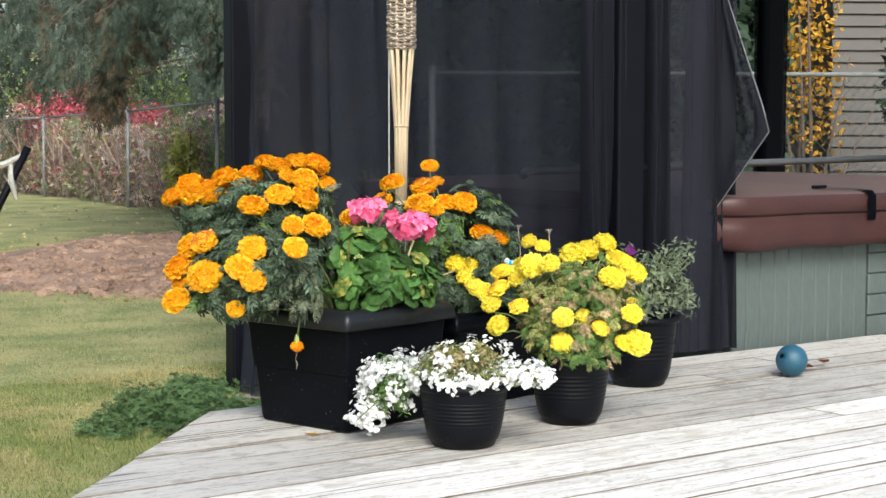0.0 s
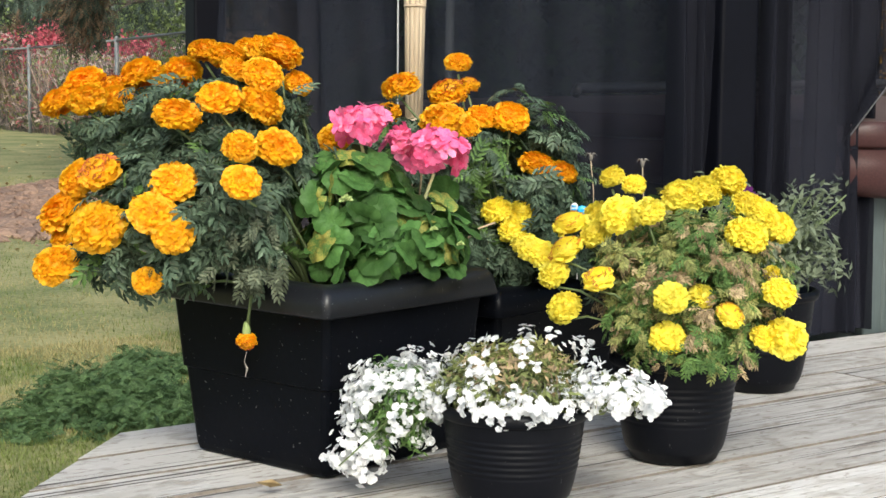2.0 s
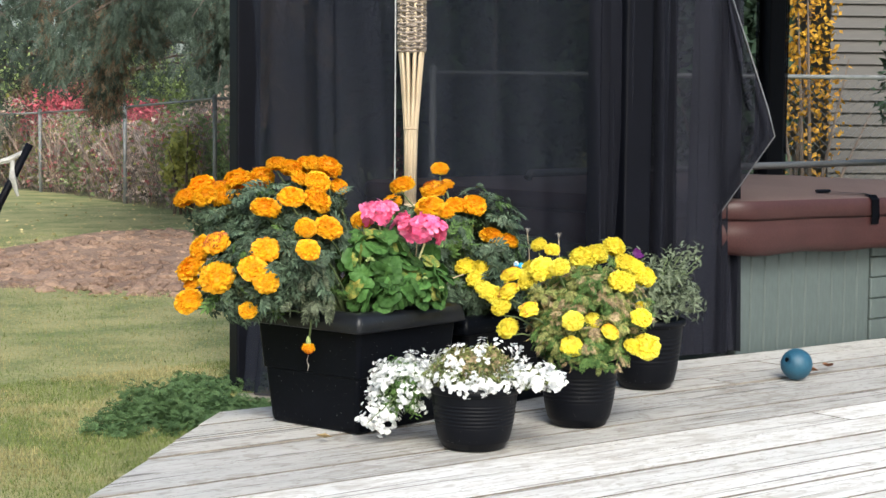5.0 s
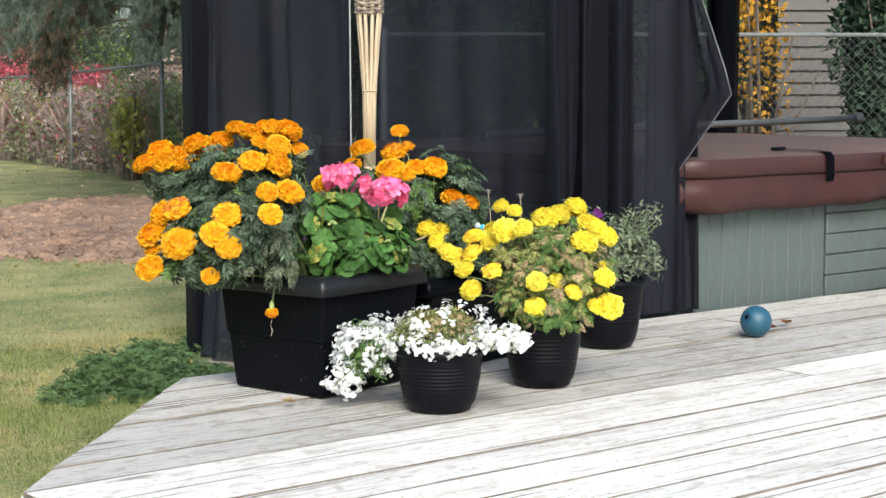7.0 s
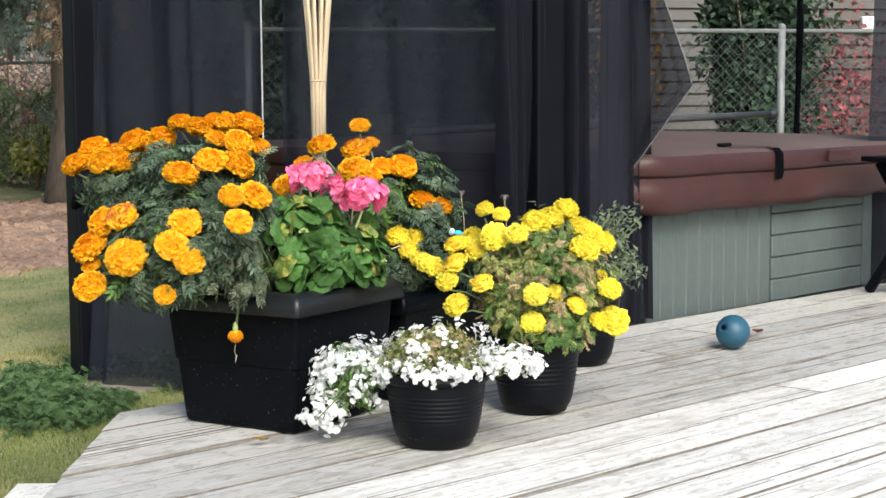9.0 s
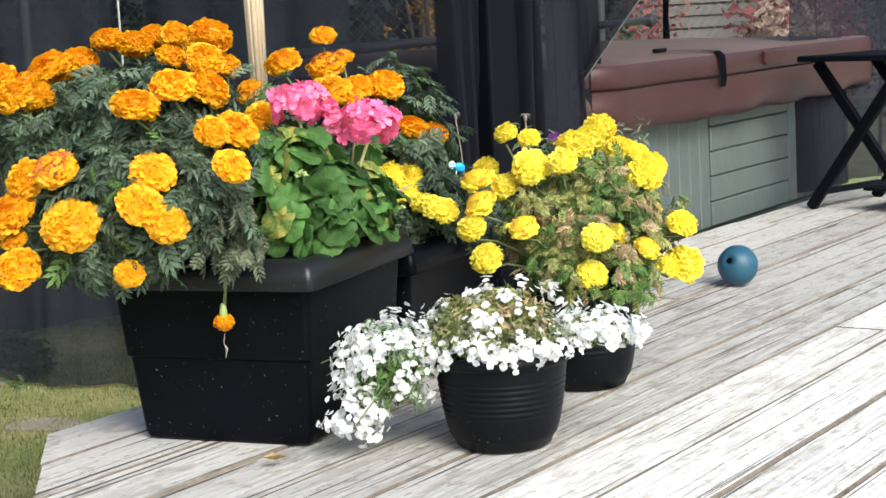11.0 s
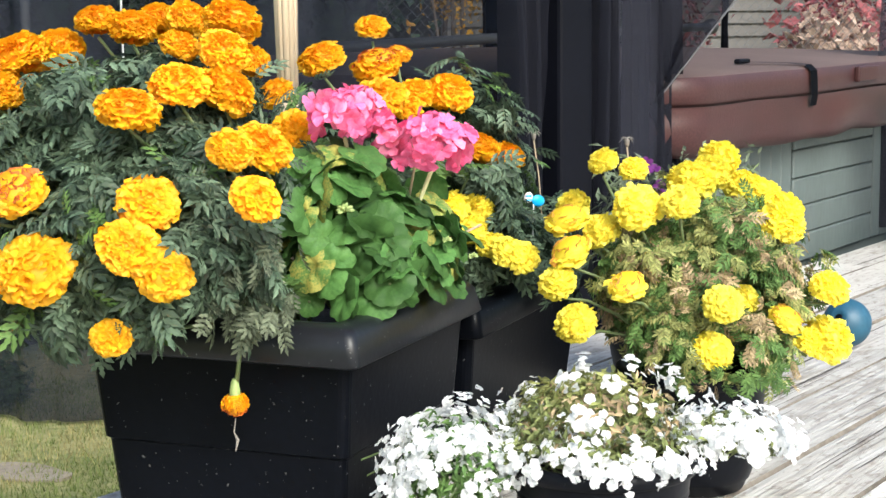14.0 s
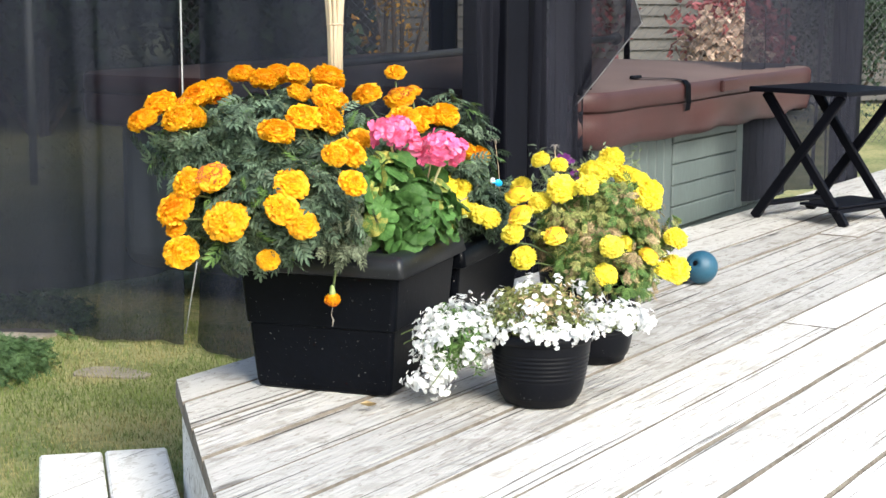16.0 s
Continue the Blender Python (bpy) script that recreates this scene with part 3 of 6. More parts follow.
def round_pot(m, r0, r1, h, label, ribs=True):
    t = empty("flower_pot", m, label, "flower pot", "round black pots")
    bm = bmesh.new()
    prof = [(r0 * 0.82, 0.0), (r0 * 0.93, 0.004), (r0, 0.016)]
    for i in range(1, 61):
        s = i / 60
        r = r0 + (r1 - r0) * (s ** 0.55)
        if ribs and 0.36 < s < 0.82:
            r += 0.0009 * math.sin(s * 82)
        prof.append((r, 0.016 + (h - 0.036) * s))
    prof += [(r1 + 0.006, h - 0.018), (r1 + 0.009, h - 0.012), (r1 + 0.008, h - 0.003), (r1 + 0.003, h), (r1 - 0.004, h - 0.002), (r1 - 0.006, h - 0.03)]
    lathe(bm, prof, 40, cap=False)
    part("body", bm, POT_PLASTIC, t, smooth=True)
    bm = bmesh.new()
    lathe(bm, [(r1 - 0.005, h - 0.035), (r1 - 0.02, h - 0.026), (0.01, h - 0.02)], 28)
    part("soil", bm, SOIL_MIX, t, "dark potting soil")
    return t


POT_WHITE = Vector((0.127, -0.278, 0))
POT_YELLOW = Vector((0.530, -0.220, 0))
POT_PURPLE = Vector((1.104, 0.080, 0))
round_pot(pose(*POT_WHITE), 0.078, 0.101, 0.150, "small round black plastic pot holding trailing white flowers")
round_pot(pose(*POT_YELLOW), 0.074, 0.098, 0.172, "round ribbed black plastic pot holding yellow marigolds")
round_pot(pose(*POT_PURPLE), 0.078, 0.106, 0.200, "round black plastic pot with a plain rim")


# ---- soil bed, slabs and weeds on the lawn ----
def blob_mound(name, cx, cy, rx, ry, turn, h, material, seed):
    bm = bmesh.new()
    c = bm.verts.new((cx, cy, ground_height(cx, cy) + h))
    last = None
    n = 48
    for ring in range(1, 9):
        s = ring / 8
        row = []
        for i in range(n):
            a = 2 * math.pi * i / n
            w = 1 + 0.28 * noise.noise(Vector((math.cos(a) * 1.6, math.sin(a) * 1.6, seed))) + 0.1 * noise.noise(Vector((math.cos(a) * 5, math.sin(a) * 5, seed)))
            u, v = rx * s * w * math.cos(a), ry * s * w * math.sin(a)
            x, y = cx + u * math.cos(turn) - v * math.sin(turn), cy + u * math.sin(turn) + v * math.cos(turn)
            z = ground_height(x, y) + h * (1 - s ** 3) - 0.012 * (s == 1) + 0.03 * (1 - s) * noise.noise(Vector((x * 4, y * 4, seed)))
            row.append(bm.verts.new((x, y, z)))
        for i in range(n):
            if last is None:
                bm.faces.new((c, row[i], row[(i + 1) % n]))
            else:
                bm.faces.new((last[i], row[i], row[(i + 1) % n], last[(i + 1) % n]))
        last = row
    return put(name, bm, material, smooth=True)


BARE_SOIL = mat("bare_soil", (0.31, 0.205, 0.145), (0.13, 0.08, 0.058), rough=0.95, scale=2.2, fine=45, bump=0.8, lo=0.40, hi=0.62, detail=10)
tagged(blob_mound("soil_bed", *far(4.3, 7.6)[:2], 3.1, 1.7, 0.9, 0.05, BARE_SOIL, 3.3), "bare reddish-brown soil bed dug in the lawn", "soil", kind="structure")
g_ = random.Random(8)
SLAB = mat("stone_slab", (0.30, 0.255, 0.205), (0.17, 0.145, 0.115), rough=0.9, scale=7, fine=60, bump=0.4)
for x, y, rx, ry, a in ((1.24, 2.16, 0.14, 0.075, -1.2), (0.95, 1.52, 0.12, 0.065, -1.3)):
    bm = bmesh.new()
    ring0, ring1 = [], []
    for i in range(22):
        t = 2 * math.pi * i / 22
        w = 1 + 0.12 * math.sin(3 * t + x * 9) + g_.uniform(-0.05, 0.05)
        u, v = rx * w * math.cos(t), ry * w * math.sin(t)
        p = Vector((x + u * math.cos(a) - v * math.sin(a), y + u * math.sin(a) + v * math.cos(a), 0))
        ring0.append(bm.verts.new((p.x, p.y, GROUND - 0.03)))
        ring1.append(bm.verts.new((p.x, p.y, GROUND + 0.010)))
    bm.faces.new(ring1)
    for i in range(22):
        bm.faces.new((ring0[i], ring0[(i + 1) % 22], ring1[(i + 1) % 22], ring1[i]))
    tagged(put("paving_slab", bm, SLAB), "pale worn stone slab sunk into the lawn", "slab", "paving slabs")


# ---- gazebo ----
G1, G2, G4 = Vector((1.30, 2.43, 0)), Vector((1.42, 0.45, 0)), Vector((4.46, 2.30, 0))
G3 = Vector((4.45, 0.27, 0))
TOP = 2.15


def build_gazebo():
    g = empty("gazebo", pose(0, 0, 0), "black metal gazebo with mesh curtains over the hot tub", "gazebo")
    for p, foot in ((G1, GROUND - 0.02), (G2, GROUND), (G3, GROUND), (G4, GROUND)):
        bm = bmesh.new()
        box(bm, (-0.05, -0.05, foot), (0.05, 0.05, TOP), 0.008, 2, Matrix.Translation((p.x, p.y, 0)) @ Matrix.Rotation(radians(-14), 4, "Z"))
        part("post", bm, METAL_BLACK, g)
    for a, b in ((G1, G2), (G2, G3), (G3, G4), (G4, G1)):
        d = b - a
        bm = bmesh.new()
        box(bm, (0, -0.03, TOP - 0.12), (d.length, 0.03, TOP), 0.006, 1, Matrix.Translation((a.x, a.y, 0)) @ Matrix.Rotation(math.atan2(d.y, d.x), 4, "Z"))
        part("beam", bm, METAL_BLACK, g)
    # canopy
    bm = bmesh.new()
    c = (G1 + G2 + G3 + G4) / 4
    ring = []
    for p in (G1, G2, G3, G4):
        q = c + (p - c) * 1.1
        ring.append(bm.verts.new((q.x, q.y, TOP)))
    apex = bm.verts.new((c.x, c.y, TOP + 0.75))
    for i in range(4):
        bm.faces.new((ring[i], ring[(i + 1) % 4], apex))
    bmesh.ops.solidify(bm, geom=bm.faces[:], thickness=0.01)
    part("canopy", bm, METAL_BLACK, g)
    return g


build_gazebo()


def curtain(a, b, z0, z1, folds, depth, mat_, label, seed, edge=None, n=90, rows=14, bulge=0.0):
    """A hanging net from a to b. edge(s, h): how far the free edge is pulled, as a share of the width."""
    bm = bmesh.new()
    d = Vector((b.x - a.x, b.y - a.y, 0))
    side = Vector((-d.y, d.x, 0)).normalized()
    gen = random.Random(seed)
    ph = [gen.uniform(0, 6.28) for _ in range(4)]
    grid = []
    for j in range(rows + 1):
        h = j / rows
        line = []
        for i in range(n + 1):
            s = i / n
            lo = z0(s) if callable(z0) else z0
            u = edge(s, h) if edge else s
            w = 2.6 * noise.noise(Vector((folds * 1.5 * s + ph[0], 0.7 * h, seed))) + 1.5 * (0.5 - abs(noise.noise(Vector((folds * 3.4 * s + 0.5 * h + ph[1], 0.9 * h, seed + 4)))) * 2)
            w *= depth * (1 - 0.35 * h)
            p = a + d * u + side * w + side * bulge * max(0.0, 1 - h / 0.3) ** 1.4 * math.sin(math.pi * min(1.0, 0.15 + s)) * (0.8 + 0.3 * math.sin(9 * s))
            line.append(bm.verts.new((p.x, p.y, lo + (z1 - lo) * h)))
        grid.append(line)
    for r, q in zip(grid, grid[1:]):
        for i in range(n):
            bm.faces.new((r[i], r[i + 1], q[i + 1], q[i]))
    ob = put("mesh_curtain", bm, mat_, smooth=True)
    return tagged(ob, label, "curtain", "gazebo curtains")


BULGE = -0.09      # the nets billow outward at their feet
HEM = G1 + (G2 - G1) * 0.44
curtain(G1 + Vector((0.015, -0.055, 0)), HEM, GROUND + 0.012, TOP - 0.1, 1.9, 0.035, NET,
        "sheer black mesh curtain drawn from the corner post", 1, rows=30, bulge=BULGE)
curtain(HEM + Vector((0.06, -0.02, 0)), G2 + Vector((-0.03, 0.06, 0)), GROUND + 0.012, TOP - 0.1, 1.3, 0.035, NET,
        "sheer black mesh curtain hanging beside the corner", 6, rows=30, bulge=BULGE)
curtain(G2 + Vector((-0.12, 0.06, 0)), G2 + Vector((0.17, -0.05, 0)), GROUND + 0.02, TOP - 0.1, 3.2, 0.045, NET_DENSE,
        "gathered black mesh curtain bunched round the post", 2, n=60)
# netting on the two far sides
curtain(G1 + Vector((0.06, 0.05, 0)), G4 + Vector((-0.9, 0.02, 0)), GROUND + 0.03, TOP - 0.1, 1.9, 0.035, NET,
        "sheer black mesh curtain across the back of the gazebo", 7)
curtain(G4 + Vector((-0.07, 0.05, 0)), G4 + Vector((0.07, -0.06, 0)), GROUND + 0.02, TOP - 0.1, 4, 0.025, NET_DENSE,
        "gathered black mesh curtain bunched round the far post", 8, n=40)
bm = bmesh.new()
tube(bm, [(4.52 + 0.004 * math.sin(2.1 * k), 1.335 + 0.005 * math.sin(1.3 * k), GROUND + 0.05 + (TOP - 0.15 - GROUND) * k / 16) for k in range(17)], [0.015 + 0.003 * math.sin(1.7 * k) for k in range(17)], 10)
tagged(put("rolled_curtain", bm, NET_DENSE, smooth=True), "slim roll of black mesh curtain hanging behind the tub", "curtain")
bm = bmesh.new()
tube(bm, [(HEM.x, HEM.y - 0.012, GROUND + 0.05), (HEM.x + 0.03, HEM.y - 0.05, 0.0), (HEM.x, HEM.y - 0.02, 0.3), (HEM.x, HEM.y - 0.012, TOP - 0.12)], 0.0028, 6)
tagged(put("curtain_hem", bm, PALE_CORD, smooth=True), "pale stiff hem along the curtain edge", "hem")
bm = bmesh.new()
tube(bm, [(G1.x - 0.055, G1.y - 0.02, 0.30), (G1.x - 0.07, G1.y - 0.07, 0.36), (G1.x + 0.02, G1.y - 0.1, 0.45), (G1.x + 0.06, G1.y - 0.03, 0.52)], [0.018, 0.03, 0.026, 0.012], 8)
tagged(put("curtain_tie", bm, NET_DENSE, smooth=True), "black fabric tie knotted round the post", "curtain tie")


def strip(s, h):
    return 1.0 - (1.0 - s) * (0.45 + 0.55 * (1 - h)) - 0.28 * h


curtain(Vector((1.66, 0.43, 0)), Vector((1.90, 0.39, 0)), 0.004, TOP - 0.1, 3, 0.02, NET_DENSE,
        "dense folds of black mesh curtain beside the tub", 3, edge=strip, n=40)


def flap(s, h):
    """The free edge swings out to a point at about 0.72 m and falls back to the floor."""
    hh = h * (TOP - 0.1)
    w = max(-0.9, 1.0 - 3.6 * (0.72 - hh)) if hh < 0.72 else max(0.1, 1.0 - 1.84 * (hh - 0.72))
    return s * w


curtain(G2 + Vector((0.09, -0.01, 0)), Vector((1.90, 0.393, 0)), 0.004, TOP - 0.1, 1.8, 0.018, NET_FOLDED,
        "sheer black mesh curtain hanging between the post and the tub", 9, n=50)
FLAP_A, FLAP_B = Vector((1.80, 0.41, 0)), Vector((1.812, 0.186, 0))
curtain(FLAP_A, FLAP_B, 0.01, TOP - 0.1, 1.2, 0.012, NET_FOLDED, "sheer black mesh flap swinging away from the opening", 5, edge=flap, n=40, rows=40)
pts = []
for k in range(25):
    h = 0.08 + 0.92 * k / 24
    q = FLAP_A + (FLAP_B - FLAP_A) * flap(1.0, h)
    pts.append((q.x, q.y, 0.01 + (TOP - 0.11) * h))
bm = bmesh.new()
tube(bm, pts, 0.0024, 5)
tagged(put("curtain_hem", bm, HEM_GREY, smooth=True), "grey piped hem of the swinging flap", "hem")
curtain(Vector((3.29, 0.345, 0)), G3 + Vector((-0.03, -0.06, 0)), 0.004, TOP - 0.1, 5, 0.022, NET_FOLDED,
        "sheer black mesh curtain beside the tub opening", 4, n=60)


# ---- hot tub ----
def build_tub():
    m = pose(1.855, 0.412, 0, 0, 0, -2.0) @ Matrix.Diagonal((1, 1, 0.925, 1))
    t = empty("hot_tub", m, "grey-green panelled hot tub under a brown vinyl cover", "hot tub")
    S, D = 2.05, 1.95
    bm = bmesh.new()
    box(bm, (0.03, 0.03, -0.24), (S - 0.03, D - 0.03, 0.40), 0.10, 5)
    part("shell", bm, PANEL, t, smooth=False)
    # ribbed corner panels and slatted middle panels
    def ribs(x0, x1):
        panel = empty("corner_panel", pose(0, 0, 0), "", "")
        panel.parent = t
        n = max(3, round((x1 - x0) / 0.075))
        w = (x1 - x0) / n
        first = None
        for i in range(n):
            if first is None:
                bm = bmesh.new()
                box(bm, (0.0015, 0.006, -0.02), (w - 0.0015, 0.04, 0.39), 0.004, 1)
                first = part("rib", bm, PANEL, panel)
                first.matrix_basis = Matrix.Translation((x0, 0, 0))
            else:
                share("rib", first.data, panel, Matrix.Translation((x0 + i * w, 0, 0)))
    def slats(x0, x1):
        panel = empty("middle_panel", pose(0, 0, 0), "", "")
        panel.parent = t
        n = 5
        h = 0.41 / n
        for i in range(n):
            bm = bmesh.new()
            box(bm, (x0, 0.004, -0.02 + i * h + 0.0015), (x1, 0.04, -0.02 + (i + 1) * h - 0.0015), 0.004, 1)
            part("slat", bm, PANEL, panel)
    ribs(0.06, 0.775)
    slats(0.785, 1.40)
    ribs(1.41, 1.99)
    # cover: skirt, two rigid slabs
    bm = bmesh.new()
    n = 44
    def outline(o, z, sag=0.0, crease=0.0):
        pts = []
        r = 0.16
        for cx, cy, a0 in ((S + o - r, -o + r, -90), (S + o - r, D + o - r, 0), (-o + r, D + o - r, 90), (-o + r, -o + r, 180)):
            for k in range(9):
                a = radians(a0 + 11.25 * k)
                pts.append(Vector((cx + r * math.cos(a), cy + r * math.sin(a), z)))
        out = []
        for j, (p, q) in enumerate(zip(pts, pts[1:] + pts[:1])):
            steps = 36 if j % 9 == 8 else 1
            for k in range(steps):
                w = p.lerp(q, k / steps)
                w.z += sag * noise.noise(w * 3.0)
                w += (w - Vector((S / 2, D / 2, w.z))).normalized() * crease * noise.noise(Vector((w.x * 5, w.y * 5, z * 14)))
                out.append(w)
        return out
    rings = [[bm.verts.new(p) for p in outline(o, z, s, 0.016 * (0.475 - z) / 0.12)] for o, z, s in
             ((0.05, 0.352, 0.03), (0.075, 0.36, 0.03), (0.082, 0.385, 0.025), (0.085, 0.41, 0.02), (0.084, 0.44, 0.014), (0.08, 0.468, 0.008), (0.082, 0.475, 0.004))]
    for a, b in zip(rings, rings[1:]):
        for i in range(len(a)):
            bm.faces.new((a[i], a[(i + 1) % len(a)], b[(i + 1) % len(b)], b[i]))
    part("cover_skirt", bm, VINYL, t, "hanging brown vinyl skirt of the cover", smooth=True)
    bm = bmesh.new()
    rings = [[bm.verts.new(p) for p in outline(o, z, s)] for o, z, s in
             ((0.05, 0.468, 0), (0.076, 0.476, 0.003), (0.085, 0.487, 0.004), (0.085, 0.533, 0.003), (0.078, 0.546, 0.002))]
    for a, b in zip(rings, rings[1:]):
        for i in range(len(a)):
            bm.faces.new((a[i], a[(i + 1) % len(a)], b[(i + 1) % len(b)], b[i]))
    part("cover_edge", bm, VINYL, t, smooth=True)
    bm = bmesh.new()
    o1 = [bm.verts.new(p) for p in outline(0.078, 0.546, 0.002)]
    o2 = [bm.verts.new(p) for p in outline(0.06, 0.553, 0.002)]
    o3 = [bm.verts.new(p) for p in outline(-0.35, 0.575, 0.006)]
    o4 = [bm.verts.new(p) for p in outline(-0.75, 0.59, 0.006)]
    for a, b in ((o1, o2), (o2, o3), (o3, o4)):
        for i in range(len(a)):
            bm.faces.new((a[i], a[(i + 1) % len(a)], b[(i + 1) % len(b)], b[i]))
    bm.faces.new(o4)
    part("cover_top", bm, VINYL_TOP, t, "paler brown vinyl top of the cover", smooth=True)
    # straps with buckles
    for x in (0.668,):
        bm = bmesh.new()
        vs = []
        prof = [(0.05, 0.566), (-0.03, 0.560), (-0.075, 0.556), (-0.091, 0.540), (-0.094, 0.47), (-0.090, 0.445)]
        for y, z in prof:
            k = 0.05 if y > 0 else 0
            vs.append((bm.verts.new((x - 0.022 - k * 2.2, y, z)), bm.verts.new((x + 0.022 - k * 2.2, y, z))))
        for a, b in zip(vs, vs[1:]):
            bm.faces.new((a[0], a[1], b[1], b[0]))
        bmesh.ops.solidify(bm, geom=bm.faces[:], thickness=0.004)
        part("strap", bm, METAL_BLACK, t, "black webbing strap")
    bm = bmesh.new()
    box(bm, (0.53, 0.05, 0.561), (0.60, 0.068, 0.574), 0.005)
    part("buckle", bm, METAL_BLACK, t, "black plastic buckle")
    bm = bmesh.new()
    box(bm, (0.98, -0.1, 0.495), (1.13, -0.084, 0.54), 0.005)
    part("handle", bm, VINYL, t)
    # cover lifter bar along the back
    bm = bmesh.new()
    tube(bm, [(-0.12, 0.86, 0.60), (-0.1, 0.87, 0.617), (1.0, 0.87, 0.632), (2.16, 0.87, 0.647)], 0.016, 10)
    bmesh.ops.create_uvsphere(bm, u_segments=12, v_segments=8, radius=0.03, matrix=Matrix.Translation((2.17, 0.87, 0.647)))
    part("lifter_bar", bm, BAR_GREY, t, "grey tubular cover lifter bar", smooth=True)


build_tub()


# ---- bamboo torch ----
def build_torch():
    base, top = Vector((0.532, 0.455, 0.225)), Vector((0.550, 0.475, 1.175))
    z = (top - base).normalized()
    m = Matrix.Translation(base) @ z.to_track_quat("Z", "Y").to_matrix().to_4x4()
    t = empty("bamboo_torch", m, "bamboo garden torch with a woven wicker basket", "garden torch")
    H = (top - base).length
    n = 10
    bm = bmesh.new()
    tube(bm, [(0, 0, -0.1), (0, 0, 0.2), (0, 0, 0.30)], [0.017, 0.018, 0.018], 12)
    part("pole", bm, BAMBOO, t, smooth=True)
    sm = bmesh.new()
    tube(sm, [(0.010, 0, 0.26), (0.014, 0, 0.50), (0.024, 0, 0.64), (0.033, 0, 0.74), (0.036, 0, 0.92)], [0.006, 0.0058, 0.0056, 0.005, 0.004], 6)
    first = part("cane", sm, BAMBOO, t, smooth=True)
    for i in range(1, n):
        share("cane", first.data, t, Matrix.Rotation(2 * math.pi * i / n, 4, "Z"))
    for zz, r in ((0.51, 0.020),):
        bm = bmesh.new()
        tube(bm, [(r * math.cos(a), r * math.sin(a), zz) for a in np.linspace(0, 2 * math.pi, 17)], 0.0025, 5, False)
        part("binding", bm, BAMBOO, t)
    g = random.Random(5)
    gen_r = (0.0034, 0.0042, 0.003, 0.0045, 0.0036)
    for k in range(22):
        zz = 0.725 + k * 0.0085
        bm = bmesh.new()
        off = (k % 2) * math.pi / n
        pts = []
        for a in np.linspace(0, 2 * math.pi, 41):
            r = 0.0360 + 0.004 * math.sin(a * n / 2 + (k % 2) * math.pi) + g.uniform(-0.0006, 0.0006)
            pts.append((r * math.cos(a), r * math.sin(a), zz + g.uniform(-0.0022, 0.0022)))
        tube(bm, pts, gen_r[k % 5], 5, False)
        part("wicker_strand", bm, WICKER, t)
    bm = bmesh.new()
    tube(bm, [(-0.02, 0.02, 0.865), (-0.06, 0.045, 0.868), (-0.095, 0.065, 0.866)], 0.003, 5)
    part("loose_strand", bm, WICKER, t)
    bm = bmesh.new()
    lathe(bm, [(0.030, 0.90), (0.041, 0.903), (0.042, 0.914), (0.034, 0.920), (0.014, 0.923), (0.010, 0.940), (0.005, 0.943)], 20)
    part("fuel_can", bm, METAL_BLACK, t, "black metal fuel can", smooth=True)


build_torch()


# ---- ball ----
def build_ball():
    bm = bmesh.new()
    bmesh.ops.create_uvsphere(bm, u_segments=36, v_segments=20, radius=0.047)
    # a finger hole, pressed into the shell
    hole = Vector((-0.92, 0.05, 0.36)).normalized()
    for v in bm.verts:
        a = v.co.normalized().angle(hole)
        if a < 0.17:
            v.co *= 0.8
    b = put("ball", bm, BLUE, smooth=True)
    b.location = (1.566, -0.103, 0.047)
    bm = bmesh.new()
    lathe(bm, [(0.0068, 0.0), (0.0072, 0.0008), (0.005, 0.0012), (0.001, 0.0012)], 16)
    hole_part = part("hole", bm, BLACK_PLASTIC, b, "dark finger hole", smooth=True)
    hole_part.matrix_basis = Matrix.Translation(hole * 0.0467) @ hole.to_track_quat("Z", "Y").to_matrix().to_4x4()
    tagged(b, "faded blue plastic ball with a small hole lying on the deck", "ball")


build_ball()


# ---- folding table ----
def build_table():
    t = empty("folding_table", pose(3.066, -0.037, 0, 0, 0, 70), "small black folding side table on crossed legs", "side table")
    H, W2 = 0.475, 0.185
    bm = bmesh.new()
    box(bm, (-0.21, -W2 - 0.01, H - 0.018), (0.21, W2 + 0.01, H), 0.004)
    part("tabletop", bm, METAL_BLACK, t)
    for s in (-1, 1):
        for f in (-1, 1):
            bm = bmesh.new()
            y = s * (W2 - 0.02 - (0.02 if f > 0 else 0))
            a, b = Vector((-0.19 * f, y, 0.0)), Vector((0.17 * f, y, H - 0.02))
            d = b - a
            box(bm, (0, -0.009, -0.018), (d.length, 0.009, 0.018), 0.003, 1, Matrix.Translation(a) @ Matrix.Rotation(math.atan2(-d.z, d.x), 4, "Y"))
            part("leg", bm, METAL_BLACK, t)
    for f in (-1, 1):
        bm = bmesh.new()
        box(bm, (-0.15 * f - 0.02, -W2 + 0.02, 0.045), (-0.15 * f + 0.02, W2 - 0.02, 0.06), 0.003, 1)
        part("stretcher", bm, METAL_BLACK, t)
    bm = bmesh.new()
    box(bm, (-0.17, -W2 + 0.03, 0.062), (0.0, W2 - 0.03, 0.072), 0.003, 1)
    part("lower_shelf", bm, METAL_BLACK, t)


build_table()


